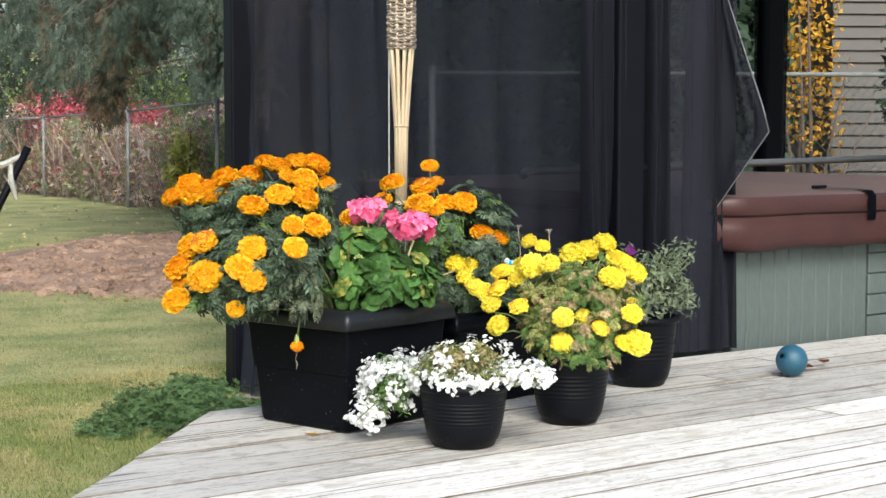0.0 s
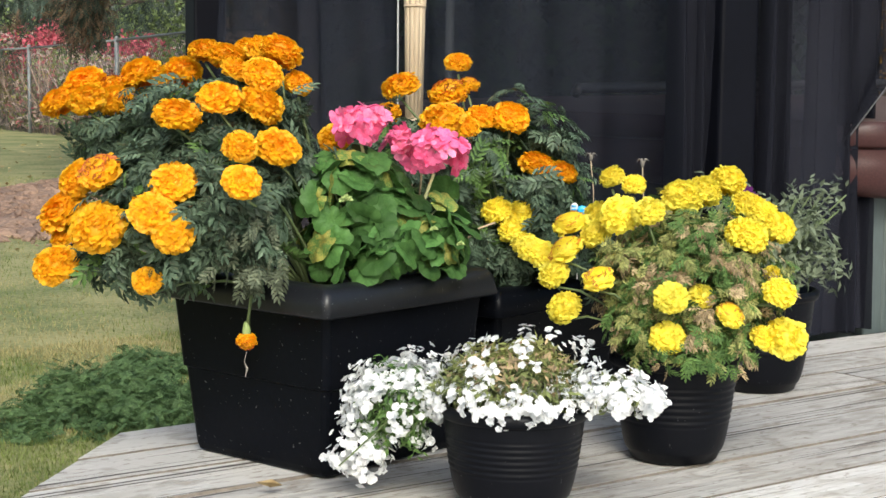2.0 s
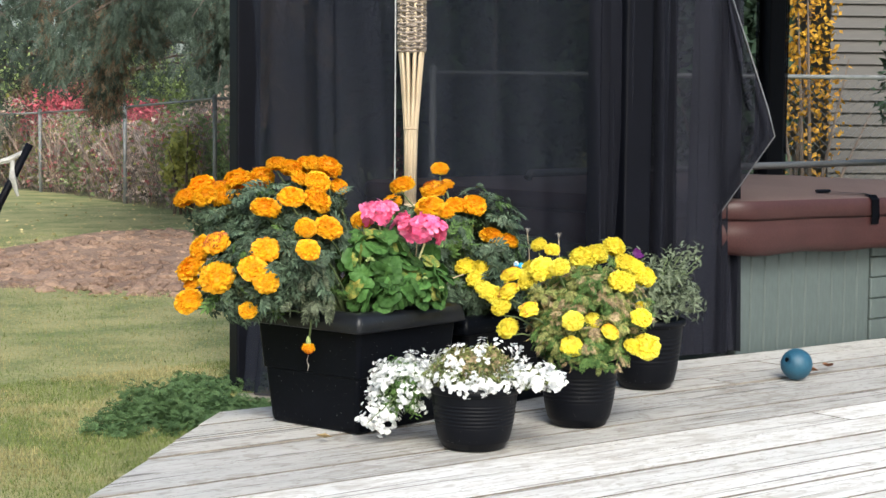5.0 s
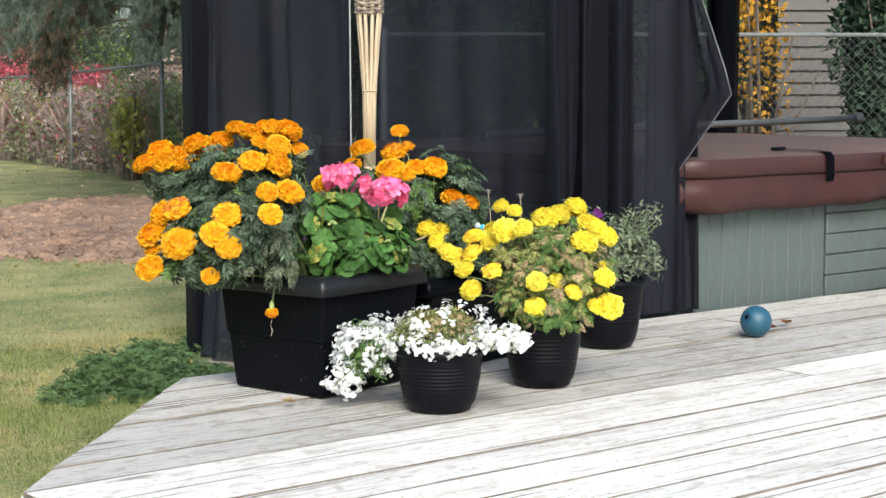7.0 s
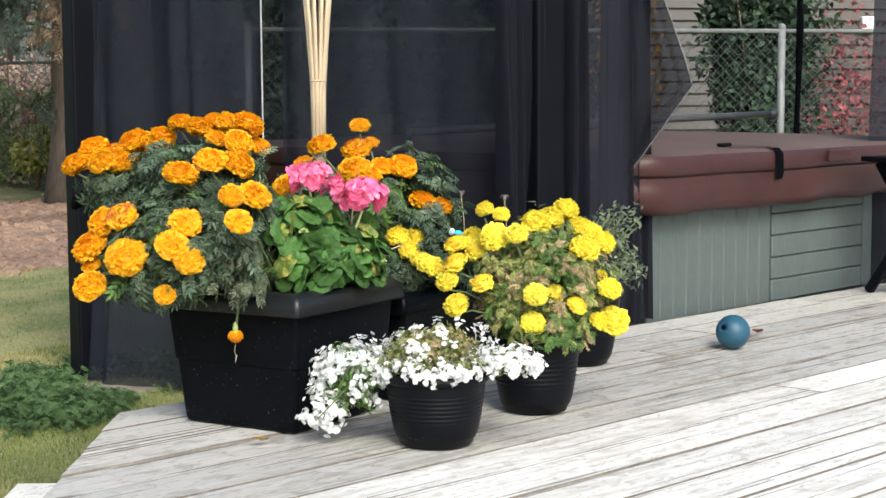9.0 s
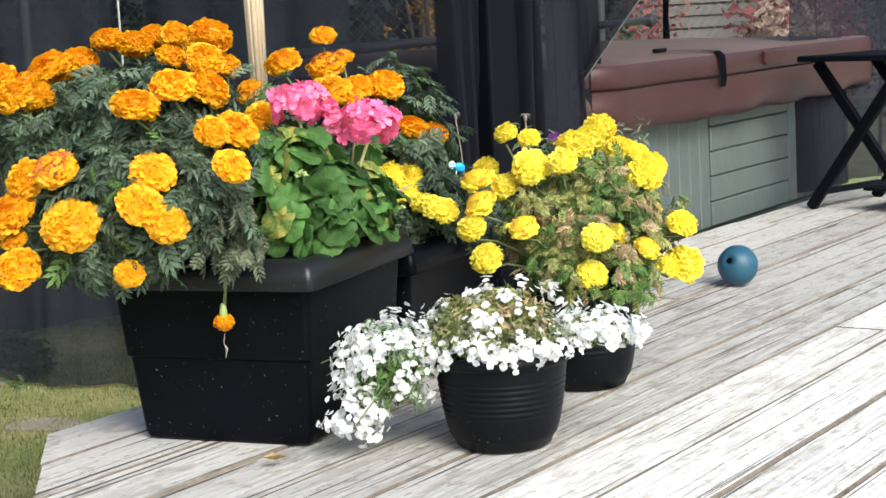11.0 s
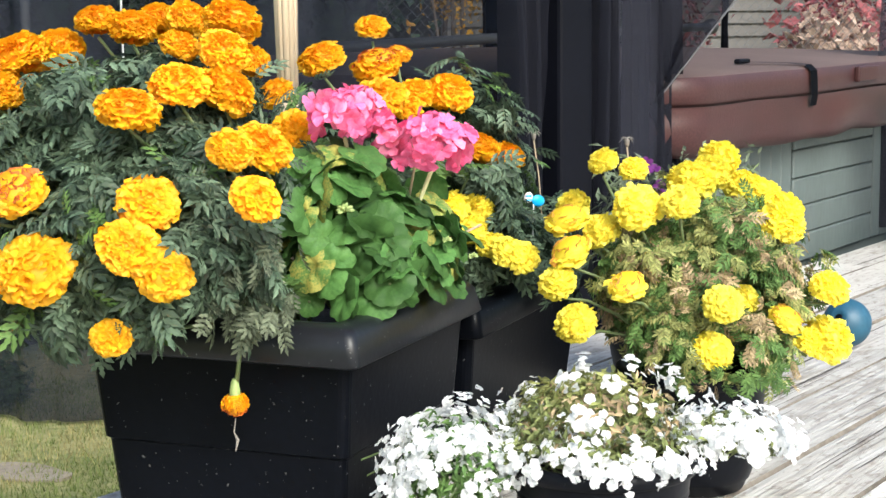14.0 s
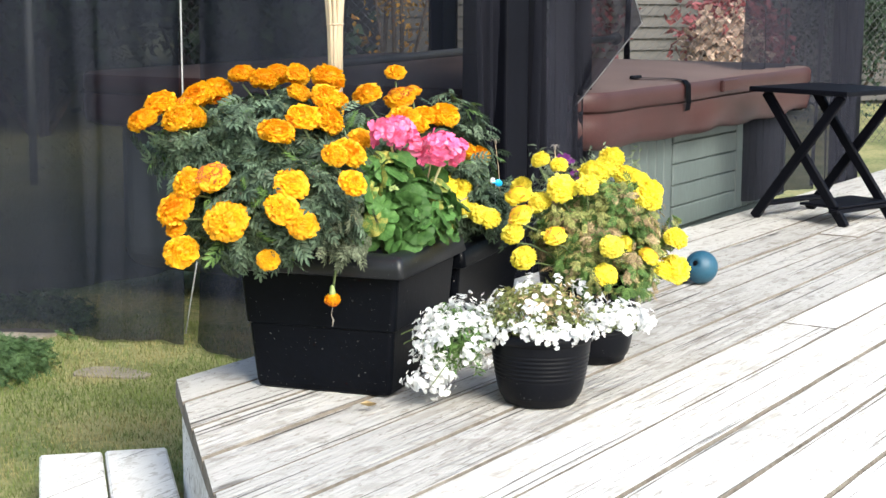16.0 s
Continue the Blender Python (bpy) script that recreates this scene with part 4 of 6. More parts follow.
# ---- flowers ----
def pom_head(name, seed, mats, flat=0.74, centre=0.0, count=260, width=0.20, ruffle=0.021, core=0.40):
    """A full double flower head of unit width: crowded ruffled petals round a solid core."""
    g = np.random.default_rng(seed)
    V, F, M = [], [], []
    o = 0
    n, rows = 20, 10
    for j in range(rows + 1):
        e = radians(-58 + 148 * j / rows)
        for i in range(n):
            a = 2 * math.pi * i / n
            V.append((core * math.cos(e) * math.cos(a), core * math.cos(e) * math.sin(a), core * math.sin(e) * flat))
    for j in range(rows):
        for i in range(n):
            F.append((j * n + i, j * n + (i + 1) % n, (j + 1) * n + (i + 1) % n, (j + 1) * n + i))
            M.append(0)
    o = len(V)
    cols = np.linspace(-1, 1, 6)
    for k in range(count):
        sz = 1 - 1.68 * (k + 0.5) / count
        az = k * 2.39996 + 0.25 * g.normal()
        ce = math.sqrt(max(0, 1 - sz * sz))
        nrm = np.array([ce * math.cos(az), ce * math.sin(az), sz])
        tan = np.array([-math.sin(az), math.cos(az), 0])
        down = np.cross(tan, nrm)
        down = -down if down[2] > 0 else down
        tw = 0.55 * g.normal()
        tan, down = tan * math.cos(tw) + down * math.sin(tw), down * math.cos(tw) - tan * math.sin(tw)
        w = width * (0.85 + 0.35 * g.random())
        top = 0.458 + 0.026 * g.normal() - (0.05 if centre and sz > 1 - 1.3 * centre else 0)
        ph = 6.28 * g.random()
        mt = 1 if (centre and sz > 1 - 1.3 * centre + 0.2 * g.normal()) else 0
        for j, (h, ww, bend) in enumerate(((0.26, 0.45, 0.0), (0.26 + 0.72 * (top - 0.26), 0.95, 0.012), (top, 1.0, 0.055))):
            for i, c in enumerate(cols):
                rip = ruffle * (0.25, 0.8, 1.3)[j] * math.sin(4.2 * c + ph)
                hh = h - (0.035 * c * c if j == 2 else 0) + (0.012 * (i % 2) if j == 2 else 0)
                p = nrm * hh + tan * (c * w * ww / 2) + down * (bend + rip + 0.03 * c * c)
                V.append((p[0], p[1], p[2] * flat))
        for j in range(2):
            for i in range(5):
                q = o + j * 6 + i
                F.append((q, q + 1, q + 7, q + 6))
                M.append(mt)
        o += 18
    me = bpy.data.meshes.new(name)
    me.from_pydata(V, [], F)
    for m in mats:
        me.materials.append(m)
    me.polygons.foreach_set("material_index", np.array(M, dtype=np.int32))
    me.polygons.foreach_set("use_smooth", np.ones(len(M), dtype=bool))
    me.update()
    return me


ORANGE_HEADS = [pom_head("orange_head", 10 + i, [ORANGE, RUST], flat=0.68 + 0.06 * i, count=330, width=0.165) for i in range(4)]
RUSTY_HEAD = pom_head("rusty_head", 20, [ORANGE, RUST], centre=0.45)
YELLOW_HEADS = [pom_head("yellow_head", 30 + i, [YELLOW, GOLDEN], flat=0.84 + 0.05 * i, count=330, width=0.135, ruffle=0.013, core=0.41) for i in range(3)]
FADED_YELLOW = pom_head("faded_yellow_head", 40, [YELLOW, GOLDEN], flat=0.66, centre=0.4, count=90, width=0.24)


def head_pose(p, size, away, gen, tilt=0.55):
    """Heads look up and away from the middle of their bush."""
    p = Vector(p)
    n = (Vector((p.x - away.x, p.y - away.y, 0)) * tilt / max(0.05, (p - away).length) + Vector((gen.uniform(-.18, .18), gen.uniform(-.18, .18), 0.8))).normalized()
    return Matrix.Translation(p) @ n.to_track_quat("Z", "Y").to_matrix().to_4x4() @ Matrix.Rotation(gen.uniform(0, 6.28), 4, "Z") @ Matrix.Diagonal((size, size, size, 1))


def stems_to(parent, root, heads, away, gen, r=0.0022, drop=0.02):
    for p in heads:
        p = Vector(p)
        a = root + Vector((gen.uniform(-.03, .03), gen.uniform(-.03, .03), 0))
        mid = a.lerp(p, 0.55) + Vector((0, 0, 0.05))
        end = p - Vector((0, 0, drop))
        bm = bmesh.new()
        pts = [a.lerp(mid, s).lerp(mid.lerp(end, s), s) for s in (0, 0.25, 0.5, 0.75, 1)]
        tube(bm, pts, [r * 1.4, r * 1.3, r * 1.1, r, r], 5)
        part("stem", bm, STEM, parent, smooth=True)


def leaves(name, tpl, spots, frames, sizes, material, parent):
    v, f = scatter(tpl[0], tpl[1], spots, frames, sizes)
    ob = raw(name, v, f, material, parent)
    return tagged(ob, kind="stuff")


PINNATE = pinnate_leaf()
BLADE = leaf_blade(0.35)


TAG = (0.573, 0.051, 0.377)


def all_heads():
    return HEADS_LEFT + HEADS_FRONT + HEADS_BACK + HEADS_YELLOW + HEADS_YELLOW_LOW + HEADS_SIDE + [TAG + (0.035,)]


OPEN_SIDE = np.array((-0.75, -0.55, 0.35))     # heads grow clear of the leaves towards the open side of the deck
OPEN_SIDE /= np.linalg.norm(OPEN_SIDE)


def clear_of_heads(spots, tips, slack=0.58, reach=0.18):
    """Which leaves leave every flower head free."""
    ok = np.ones(len(spots), bool)
    for x, y, z, w in all_heads():
        for q in (spots, 0.5 * (spots + tips), tips):
            v = q - np.array((x, y, z))
            a = v @ OPEN_SIDE
            off = np.linalg.norm(v - a[:, None] * OPEN_SIDE, axis=1)
            ok &= ~((a > -0.3 * w) & (a < reach) & (off < w * slack))
    return ok


def marigold_bush(label, centre_list, heads, meshes, materials, root, leaf, count, seed, special=(), faded=None):
    gen = random.Random(seed)
    g = np.random.default_rng(seed)
    t = empty("marigold_plant", pose(0, 0, 0), label, "marigolds", "potted marigolds")
    widths = [h[3] for h in heads]
    heads = [h[:3] for h in heads]
    away = Vector(np.mean(np.array(heads), 0)) - Vector((0, 0, 0.15))
    for i, p in enumerate(heads):
        me = faded if (i in special and faded) else meshes[i % len(meshes)]
        share("flower_head", me, t, head_pose(p, widths[i] * 1.17, away, gen))
    stems_to(t, root, heads, away, gen)
    for c, rad, share_ in centre_list:
        for material, amount in materials:
            tips, d = clumps(c, rad, max(6, int(count * share_ * amount / 7)), 0.5, g)
            # seven leaves spread round each shoot
            spots = np.repeat(tips, 7, 0) + g.normal(size=(7 * len(tips), 3)) * leaf * 0.22
            d = np.repeat(d, 7, 0)
            turn, size = outward(d, 0.55, 0.62, g), leaf * (0.55 + 0.65 * g.random(len(spots)))
            ok = clear_of_heads(spots, spots + turn[:, :, 1] * size[:, None])
            leaves("foliage", PINNATE, spots[ok], turn[ok], size[ok], material, t)
    return t


# heads: x, y, z and width
HEADS_LEFT = [(-0.197, 0.456, 0.558, 0.059), (-0.160, 0.440, 0.589, 0.062), (-0.188, 0.378, 0.563, 0.056), (-0.143, 0.374, 0.560, 0.053), (-0.130, 0.409, 0.586, 0.042),
              (-0.079, 0.404, 0.602, 0.065), (0.011, 0.426, 0.606, 0.061), (0.003, 0.484, 0.569, 0.050), (0.019, 0.366, 0.643, 0.052), (0.029, 0.318, 0.633, 0.054),
              (0.065, 0.307, 0.642, 0.049), (0.050, 0.248, 0.643, 0.048), (0.027, 0.160, 0.641, 0.064), (-0.036, 0.189, 0.613, 0.044), (-0.024, 0.132, 0.606, 0.057),
              (0.058, 0.157, 0.592, 0.042), (-0.157, 0.162, 0.545, 0.067), (-0.099, 0.137, 0.570, 0.062), (-0.031, 0.127, 0.561, 0.065)]
HEADS_FRONT = [(-0.117, 0.054, 0.501, 0.048), (-0.042, 0.066, 0.499, 0.065), (-0.156, -0.011, 0.455, 0.053), (-0.234, 0.260, 0.459, 0.062), (-0.240, 0.310, 0.443, 0.060),
               (-0.258, 0.332, 0.394, 0.074), (-0.258, 0.332, 0.354, 0.038), (-0.268, 0.203, 0.380, 0.077), (-0.288, 0.297, 0.315, 0.064), (-0.200, 0.099, 0.451, 0.063),
               (-0.240, 0.093, 0.408, 0.063), (-0.226, 0.058, 0.379, 0.056), (-0.224, 0.138, 0.304, 0.041)]
HEADS_BACK = [(0.343, 0.258, 0.587, 0.062), (0.475, 0.261, 0.629, 0.045), (0.414, 0.214, 0.577, 0.066), (0.447, 0.199, 0.592, 0.036), (0.373, 0.181, 0.533, 0.071),
              (0.412, 0.169, 0.520, 0.050), (0.456, 0.175, 0.535, 0.051), (0.493, 0.143, 0.534, 0.063), (0.542, 0.122, 0.452, 0.063), (0.575, 0.094, 0.441, 0.048),
              (0.423, 0.398, 0.534, 0.049), (0.121, 0.145, 0.506, 0.051)]
HEADS_YELLOW = [(0.505, -0.095, 0.445, 0.039), (0.511, -0.138, 0.435, 0.036), (0.441, -0.176, 0.392, 0.060), (0.441, -0.236, 0.402, 0.047), (0.535, -0.034, 0.379, 0.044),
                (0.427, -0.079, 0.373, 0.057), (0.439, -0.124, 0.358, 0.048), (0.554, -0.203, 0.416, 0.061), (0.595, -0.213, 0.425, 0.051), (0.674, -0.195, 0.438, 0.055),
                (0.684, -0.228, 0.398, 0.052), (0.691, -0.255, 0.389, 0.046), (0.568, -0.325, 0.365, 0.063), (0.696, -0.282, 0.367, 0.054)]
HEADS_YELLOW_LOW = [(0.401, -0.097, 0.334, 0.057), (0.384, -0.087, 0.294, 0.048), (0.381, -0.116, 0.243, 0.051), (0.382, -0.189, 0.298, 0.050), (0.422, -0.304, 0.277, 0.049),
                    (0.491, -0.305, 0.273, 0.039), (0.489, -0.364, 0.253, 0.046), (0.441, -0.282, 0.211, 0.052), (0.565, -0.395, 0.283, 0.048), (0.599, -0.382, 0.208, 0.064),
                    (0.569, -0.365, 0.209, 0.042), (0.672, -0.295, 0.294, 0.029)]
HEADS_SIDE = [(0.431, 0.104, 0.379, 0.050), (0.470, 0.086, 0.373, 0.047), (0.446, 0.081, 0.345, 0.044), (0.442, 0.043, 0.327, 0.044), (0.432, -0.006, 0.316, 0.046),
              (0.425, 0.011, 0.323, 0.043)]
marigold_bush("large bushy orange marigold plant spilling over the planter", [((-0.01, 0.27, 0.48), (0.15, 0.19, 0.13), 0.45), ((-0.12, 0.18, 0.40), (0.13, 0.14, 0.12), 0.4), ((-0.16, 0.22, 0.34), (0.075, 0.11, 0.07), 0.14), ((-0.08, 0.38, 0.50), (0.10, 0.11, 0.075), 0.16), ((-0.19, 0.26, 0.37), (0.07, 0.10, 0.10), 0.1)],
              HEADS_LEFT + HEADS_FRONT, ORANGE_HEADS, [(LEAF_MARIGOLD, 0.93), (LEAF_FRESH, 0.07)], Vector((0.10, 0.14, 0.24)), 0.046, 2900, 11, special=(4, 22,), faded=RUSTY_HEAD)
marigold_bush("orange marigold plant growing in the back planter", [((0.50, 0.18, 0.42), (0.16, 0.14, 0.15), 0.9), ((0.36, 0.26, 0.46), (0.10, 0.09, 0.10), 0.25)],
              HEADS_BACK, ORANGE_HEADS, [(LEAF_MARIGOLD, 0.85), (LEAF_FRESH, 0.15)], Vector((0.55, 0.22, 0.22)), 0.042, 1500, 12, special=(2, 3,), faded=RUSTY_HEAD)
marigold_bush("yellow marigold plant with browning leaves in a round pot", [((0.555, -0.225, 0.29), (0.14, 0.15, 0.12), 0.75), ((0.52, -0.26, 0.215), (0.13, 0.13, 0.075), 0.3)],
              HEADS_YELLOW + HEADS_YELLOW_LOW, YELLOW_HEADS, [(LEAF_YELLOWING, 0.40), (LEAF_FRESH, 0.50), (LEAF_BROWN, 0.18)], Vector((0.530, -0.220, 0.15)), 0.024, 4600, 13, special=(5, 14, 17, 20,), faded=FADED_YELLOW)
marigold_bush("small yellow marigold plant leaning out of the back planter", [((0.50, 0.11, 0.31), (0.11, 0.08, 0.07), 1.0), ((0.66, 0.12, 0.29), (0.11, 0.09, 0.07), 0.6)],
              HEADS_SIDE, YELLOW_HEADS, [(LEAF_MARIGOLD, 1.0)], Vector((0.52, 0.15, 0.22)), 0.040, 520, 14)


# ---- geranium ----
def round_leaf(seed, material):
    """A scalloped round leaf of unit width with a pleated, cupped blade and a notch at its stalk."""
    g = random.Random(seed)
    bm = bmesh.new()
    c = bm.verts.new((0, -0.12, -0.07))
    rings = [[], [], []]
    n = 36
    droop = g.uniform(-0.10, 0.05)
    for i in range(n):
        a = 2 * math.pi * i / n
        lobe = 0.085 * abs(math.cos(4.5 * a)) + 0.022 * (i % 2)
        cut = 0.55 * max(0, 1 - abs(a - 1.5 * math.pi) / 0.30)
        for k, f in enumerate((0.4, 0.75, 1.0)):
            r = 0.5 * f * (0.95 + (lobe * f) - cut * f)
            wave = 0.03 * f * f * math.sin(2 * a + seed) + 0.02 * f * f * math.sin(5 * a + 2 * seed)
            z = 0.022 * f * math.cos(7 * a) + wave + droop * f * f + (0.05 if k < 2 else 0)
            rings[k].append(bm.verts.new((r * math.cos(a), r * math.sin(a), z)))
    for i in range(n):
        j = (i + 1) % n
        bm.faces.new((c, rings[0][i], rings[0][j]))
        for p, q in zip(rings, rings[1:]):
            bm.faces.new((p[i], q[i], q[j], p[j]))
    me = bpy.data.meshes.new("round_leaf")
    bm.to_mesh(me)
    bm.free()
    me.materials.append(material)
    for p in me.polygons:
        p.use_smooth = True
    return me


def floret(w=0.62, cup=0.1, seed=0):
    """Five broad rounded petals in a shallow cup; unit width."""
    g = random.Random(seed)
    V, F = [], []
    for k in range(5):
        a = 2 * math.pi * k / 5 + g.uniform(-0.12, 0.12)
        c, s = math.cos(a), math.sin(a)
        up = cup + g.uniform(-0.08, 0.08)
        base = [(-0.04, 0.03, 0), (0.04, 0.03, 0), (-w * 0.30, 0.27, up * 0.8), (0, 0.27, up * 0.35), (w * 0.30, 0.27, up * 0.8),
                (-w * 0.30, 0.43, up * 0.9), (0, 0.46, up * 0.5), (w * 0.30, 0.43, up * 0.9), (0, 0.54, up * 0.4)]
        V += [(x * c + y * s, -x * s + y * c, z) for x, y, z in base]
        o = 9 * k
        F += [(o, o + 1, o + 3), (o, o + 3, o + 2), (o + 1, o + 4, o + 3), (o + 2, o + 3, o + 6), (o + 2, o + 6, o + 5), (o + 3, o + 4, o + 7),
              (o + 3, o + 7, o + 6), (o + 5, o + 6, o + 8), (o + 6, o + 7, o + 8)]
    return np.array(V), np.array(F)



def floret_mesh(seed, material):
    v, f = floret(0.66, 0.16, seed)
    me = bpy.data.meshes.new("floret")
    me.from_pydata(v.tolist(), [], f.tolist())
    me.materials.append(material)
    me.polygons.foreach_set("use_smooth", np.ones(len(f), dtype=bool))
    me.update()
    return me


BLOSSOM = [floret(0.78, 0.16, i) for i in range(3)]


def build_geranium():
    t = empty("geranium_plant", pose(0, 0, 0), "green geranium with round scalloped leaves and two pink flower heads", "geranium")
    g = np.random.default_rng(5)
    meshes = [round_leaf(i, LEAF_GERANIUM) for i in range(4)] + [round_leaf(7, LEAF_GERANIUM_EDGED)]
    root = Vector((0.15, 0.08, 0.24))
    florets = [floret_mesh(i, (PINK, PINK_PALE, PINK, PINK, PINK_PALE, PINK)[i]) for i in range(6)]
    n = 0
    for centre, rad, count in (((0.16, 0.05, 0.355), (0.135, 0.085, 0.085), 112), ((0.10, 0.07, 0.415), (0.08, 0.06, 0.075), 56), ((0.15, 0.01, 0.335), (0.11, 0.05, 0.055), 44)):
        spots, d = clumps(centre, rad, count, 0.86, g, low=-0.5)
        fr = outward(d * np.array([1, 1, 0.8]), 0.45, 0.5, g)
        for i in range(len(spots)):
            s = 0.036 + 0.028 * g.random()
            m = Matrix([list(fr[i][0]) + [0], list(fr[i][1]) + [0], list(fr[i][2]) + [0], [0, 0, 0, 1]])
            me = meshes[4] if n % 13 == 5 else meshes[n % 4]
            share("leaf", me, t, Matrix.Translation(spots[i]) @ m @ Matrix.Diagonal((s, s, s, 1)))
            n += 1
            if i % 3 == 0:
                bm = bmesh.new()
                p = Vector(spots[i])
                tube(bm, [root, root.lerp(p, 0.6) + Vector((0, 0, 0.02)), p], 0.0018, 5)
                part("leaf_stalk", bm, STEM, t, smooth=True)
    # pink heads: three groups of separate florets
    for c, r, k in (((0.106, 0.056, 0.531), (0.035, 0.035, 0.029), 40), ((0.180, 0.055, 0.495), (0.022, 0.022, 0.026), 14), ((0.197, -0.010, 0.486), (0.041, 0.041, 0.034), 52)):
        spots, d = clumps(c, r, k, 0.9, g, low=-0.6)
        fr = outward(d, 0.15, 0.42, g)
        for i in range(len(spots)):
            z = 0.031 * (0.85 + 0.35 * g.random())
            m = Matrix([list(fr[i][0]) + [0], list(fr[i][1]) + [0], list(fr[i][2]) + [0], [0, 0, 0, 1]])
            share("floret", florets[i % 6], t, Matrix.Translation(spots[i]) @ m @ Matrix.Diagonal((z, z, z, 1)))
        bm = bmesh.new()
        c = Vector(c)
        tube(bm, [root, root.lerp(c, 0.55) + Vector((0.01, -0.01, 0)), c - Vector((0, 0, 0.03))], 0.0028, 6)
        part("flower_stalk", bm, STEM_PALE, t, smooth=True)
    # green buds on short stalks among the leaves, and spent pale stalks
    bud = bmesh.new()
    for k in range(14):
        d = Vector(g.normal(size=3)).normalized() * (0.006 + 0.005 * g.random())
        d.z = abs(d.z) - 0.004
        bmesh.ops.create_icosphere(bud, subdivisions=1, radius=0.0032, matrix=Matrix.Translation(d) @ d.to_track_quat("Z", "Y").to_matrix().to_4x4() @ Matrix.Diagonal((0.8, 0.8, 1.7, 1)))
    me = part("flower_bud", bud, BUD, t, smooth=True)
    me.matrix_basis = Matrix.Translation((0.05, 0.02, 0.42))
    for p in ((0.165, -0.05, 0.375), (0.07, 0.0, 0.40), (0.21, -0.06, 0.35)):
        share("flower_bud", me.data, t, Matrix.Translation(p) @ Matrix.Scale(0.6, 4))
    for a, b in (((0.20, 0.03, 0.40), (0.17, -0.01, 0.50)), ((0.28, 0.02, 0.34), (0.335, 0.0, 0.372))):
        bm = bmesh.new()
        tube(bm, [a, Vector(a).lerp(Vector(b), 0.5) + Vector((0.004, 0, 0.008)), b], 0.0018, 5)
        part("spent_stalk", bm, STEM_TAN, t, smooth=True)


build_geranium()


# ---- trailing white flowers ----
def build_bacopa():
    g = np.random.default_rng(9)
    t = empty("trailing_white_flowers", pose(0, 0, 0), "trailing plant with many small white flowers", "potted flowers")
    P = np.array(POT_WHITE)
    lobes = [((0.132, -0.260, 0.170), (0.118, 0.118, 0.042), 2600, 0), ((0.160, -0.245, 0.192), (0.085, 0.085, 0.038), 1500, 2), ((0.02, -0.14, 0.125), (0.045, 0.07, 0.075), 1100, 1),
             ((0.20, -0.395, 0.168), (0.05, 0.06, 0.026), 420, 0), ((0.127, -0.275, 0.188), (0.10, 0.10, 0.042), 500, 3)]
    kinds = (LEAF_OLIVE, LEAF_FRESH, LEAF_YELLOWING, LEAF_BROWN)
    for c, r, n, k in lobes:
        spots, d = clumps(c, r, n, 0.4, g, low=-0.8)
        leaves("foliage", BLADE, spots, outward(d, 0.3, 0.7, g), 0.010 + 0.008 * g.random(len(spots)), kinds[k], t)
    # fine trailing stems
    for k in range(14):
        a = 2.2 + 0.9 * g.normal()
        p = Vector((P[0] + 0.09 * math.cos(a), P[1] + 0.09 * math.sin(a), 0.16))
        q = Vector((0.01 + 0.05 * g.normal(), -0.10 + 0.06 * g.normal(), 0.05 + 0.06 * g.random()))
        bm = bmesh.new()
        tube(bm, [p, p.lerp(q, 0.4) + Vector((0, 0, 0.03)), q], 0.0012, 4)
        part("stem", bm, STEM, t)
    groups = [((0.015, -0.145, 0.130), (0.050, 0.075, 0.070), 50, 0.85), ((-0.015, -0.105, 0.065), (0.035, 0.045, 0.050), 24, 0.85), ((0.045, -0.13, 0.178), (0.05, 0.06, 0.026), 22, 0.8),
              ((0.205, -0.405, 0.172), (0.052, 0.070, 0.024), 62, 0.7), ((0.127, -0.278, 0.158), (0.118, 0.118, 0.022), 40, 0.97), ((0.10, -0.315, 0.162), (0.10, 0.08, 0.020), 20, 0.95), ((0.075, -0.19, 0.172), (0.07, 0.06, 0.028), 16, 0.9),
              ((0.18, -0.25, 0.226), (0.075, 0.075, 0.010), 6, 0.9), ((0.137, -0.283, 0.205), (0.11, 0.11, 0.026), 11, 0.95)]
    for c, r, n, hollow in groups:
        cs, cd = clumps(c, r, n, hollow, g, low=-0.75)
        S, D = [], []
        for p, d in zip(cs, cd):
            k = 6 + int(8 * g.random())
            q = g.normal(size=(k, 3)) * 0.0080
            S.append(p + q)
            D.append(d + q * 40)
        S, D = np.concatenate(S), np.concatenate(D)
        ok = S[:, 2] > 0.006
        S, D = S[ok], D[ok]
        D /= np.linalg.norm(D, axis=1)[:, None]
        fl = BLOSSOM[n % 3]
        v, f = scatter(fl[0], fl[1], S, outward(D, 0.35, 0.35, g), 0.0095 + 0.0045 * g.random(len(S)))
        tagged(raw("blossoms", v, f, WHITE, t), kind="stuff")


build_bacopa()


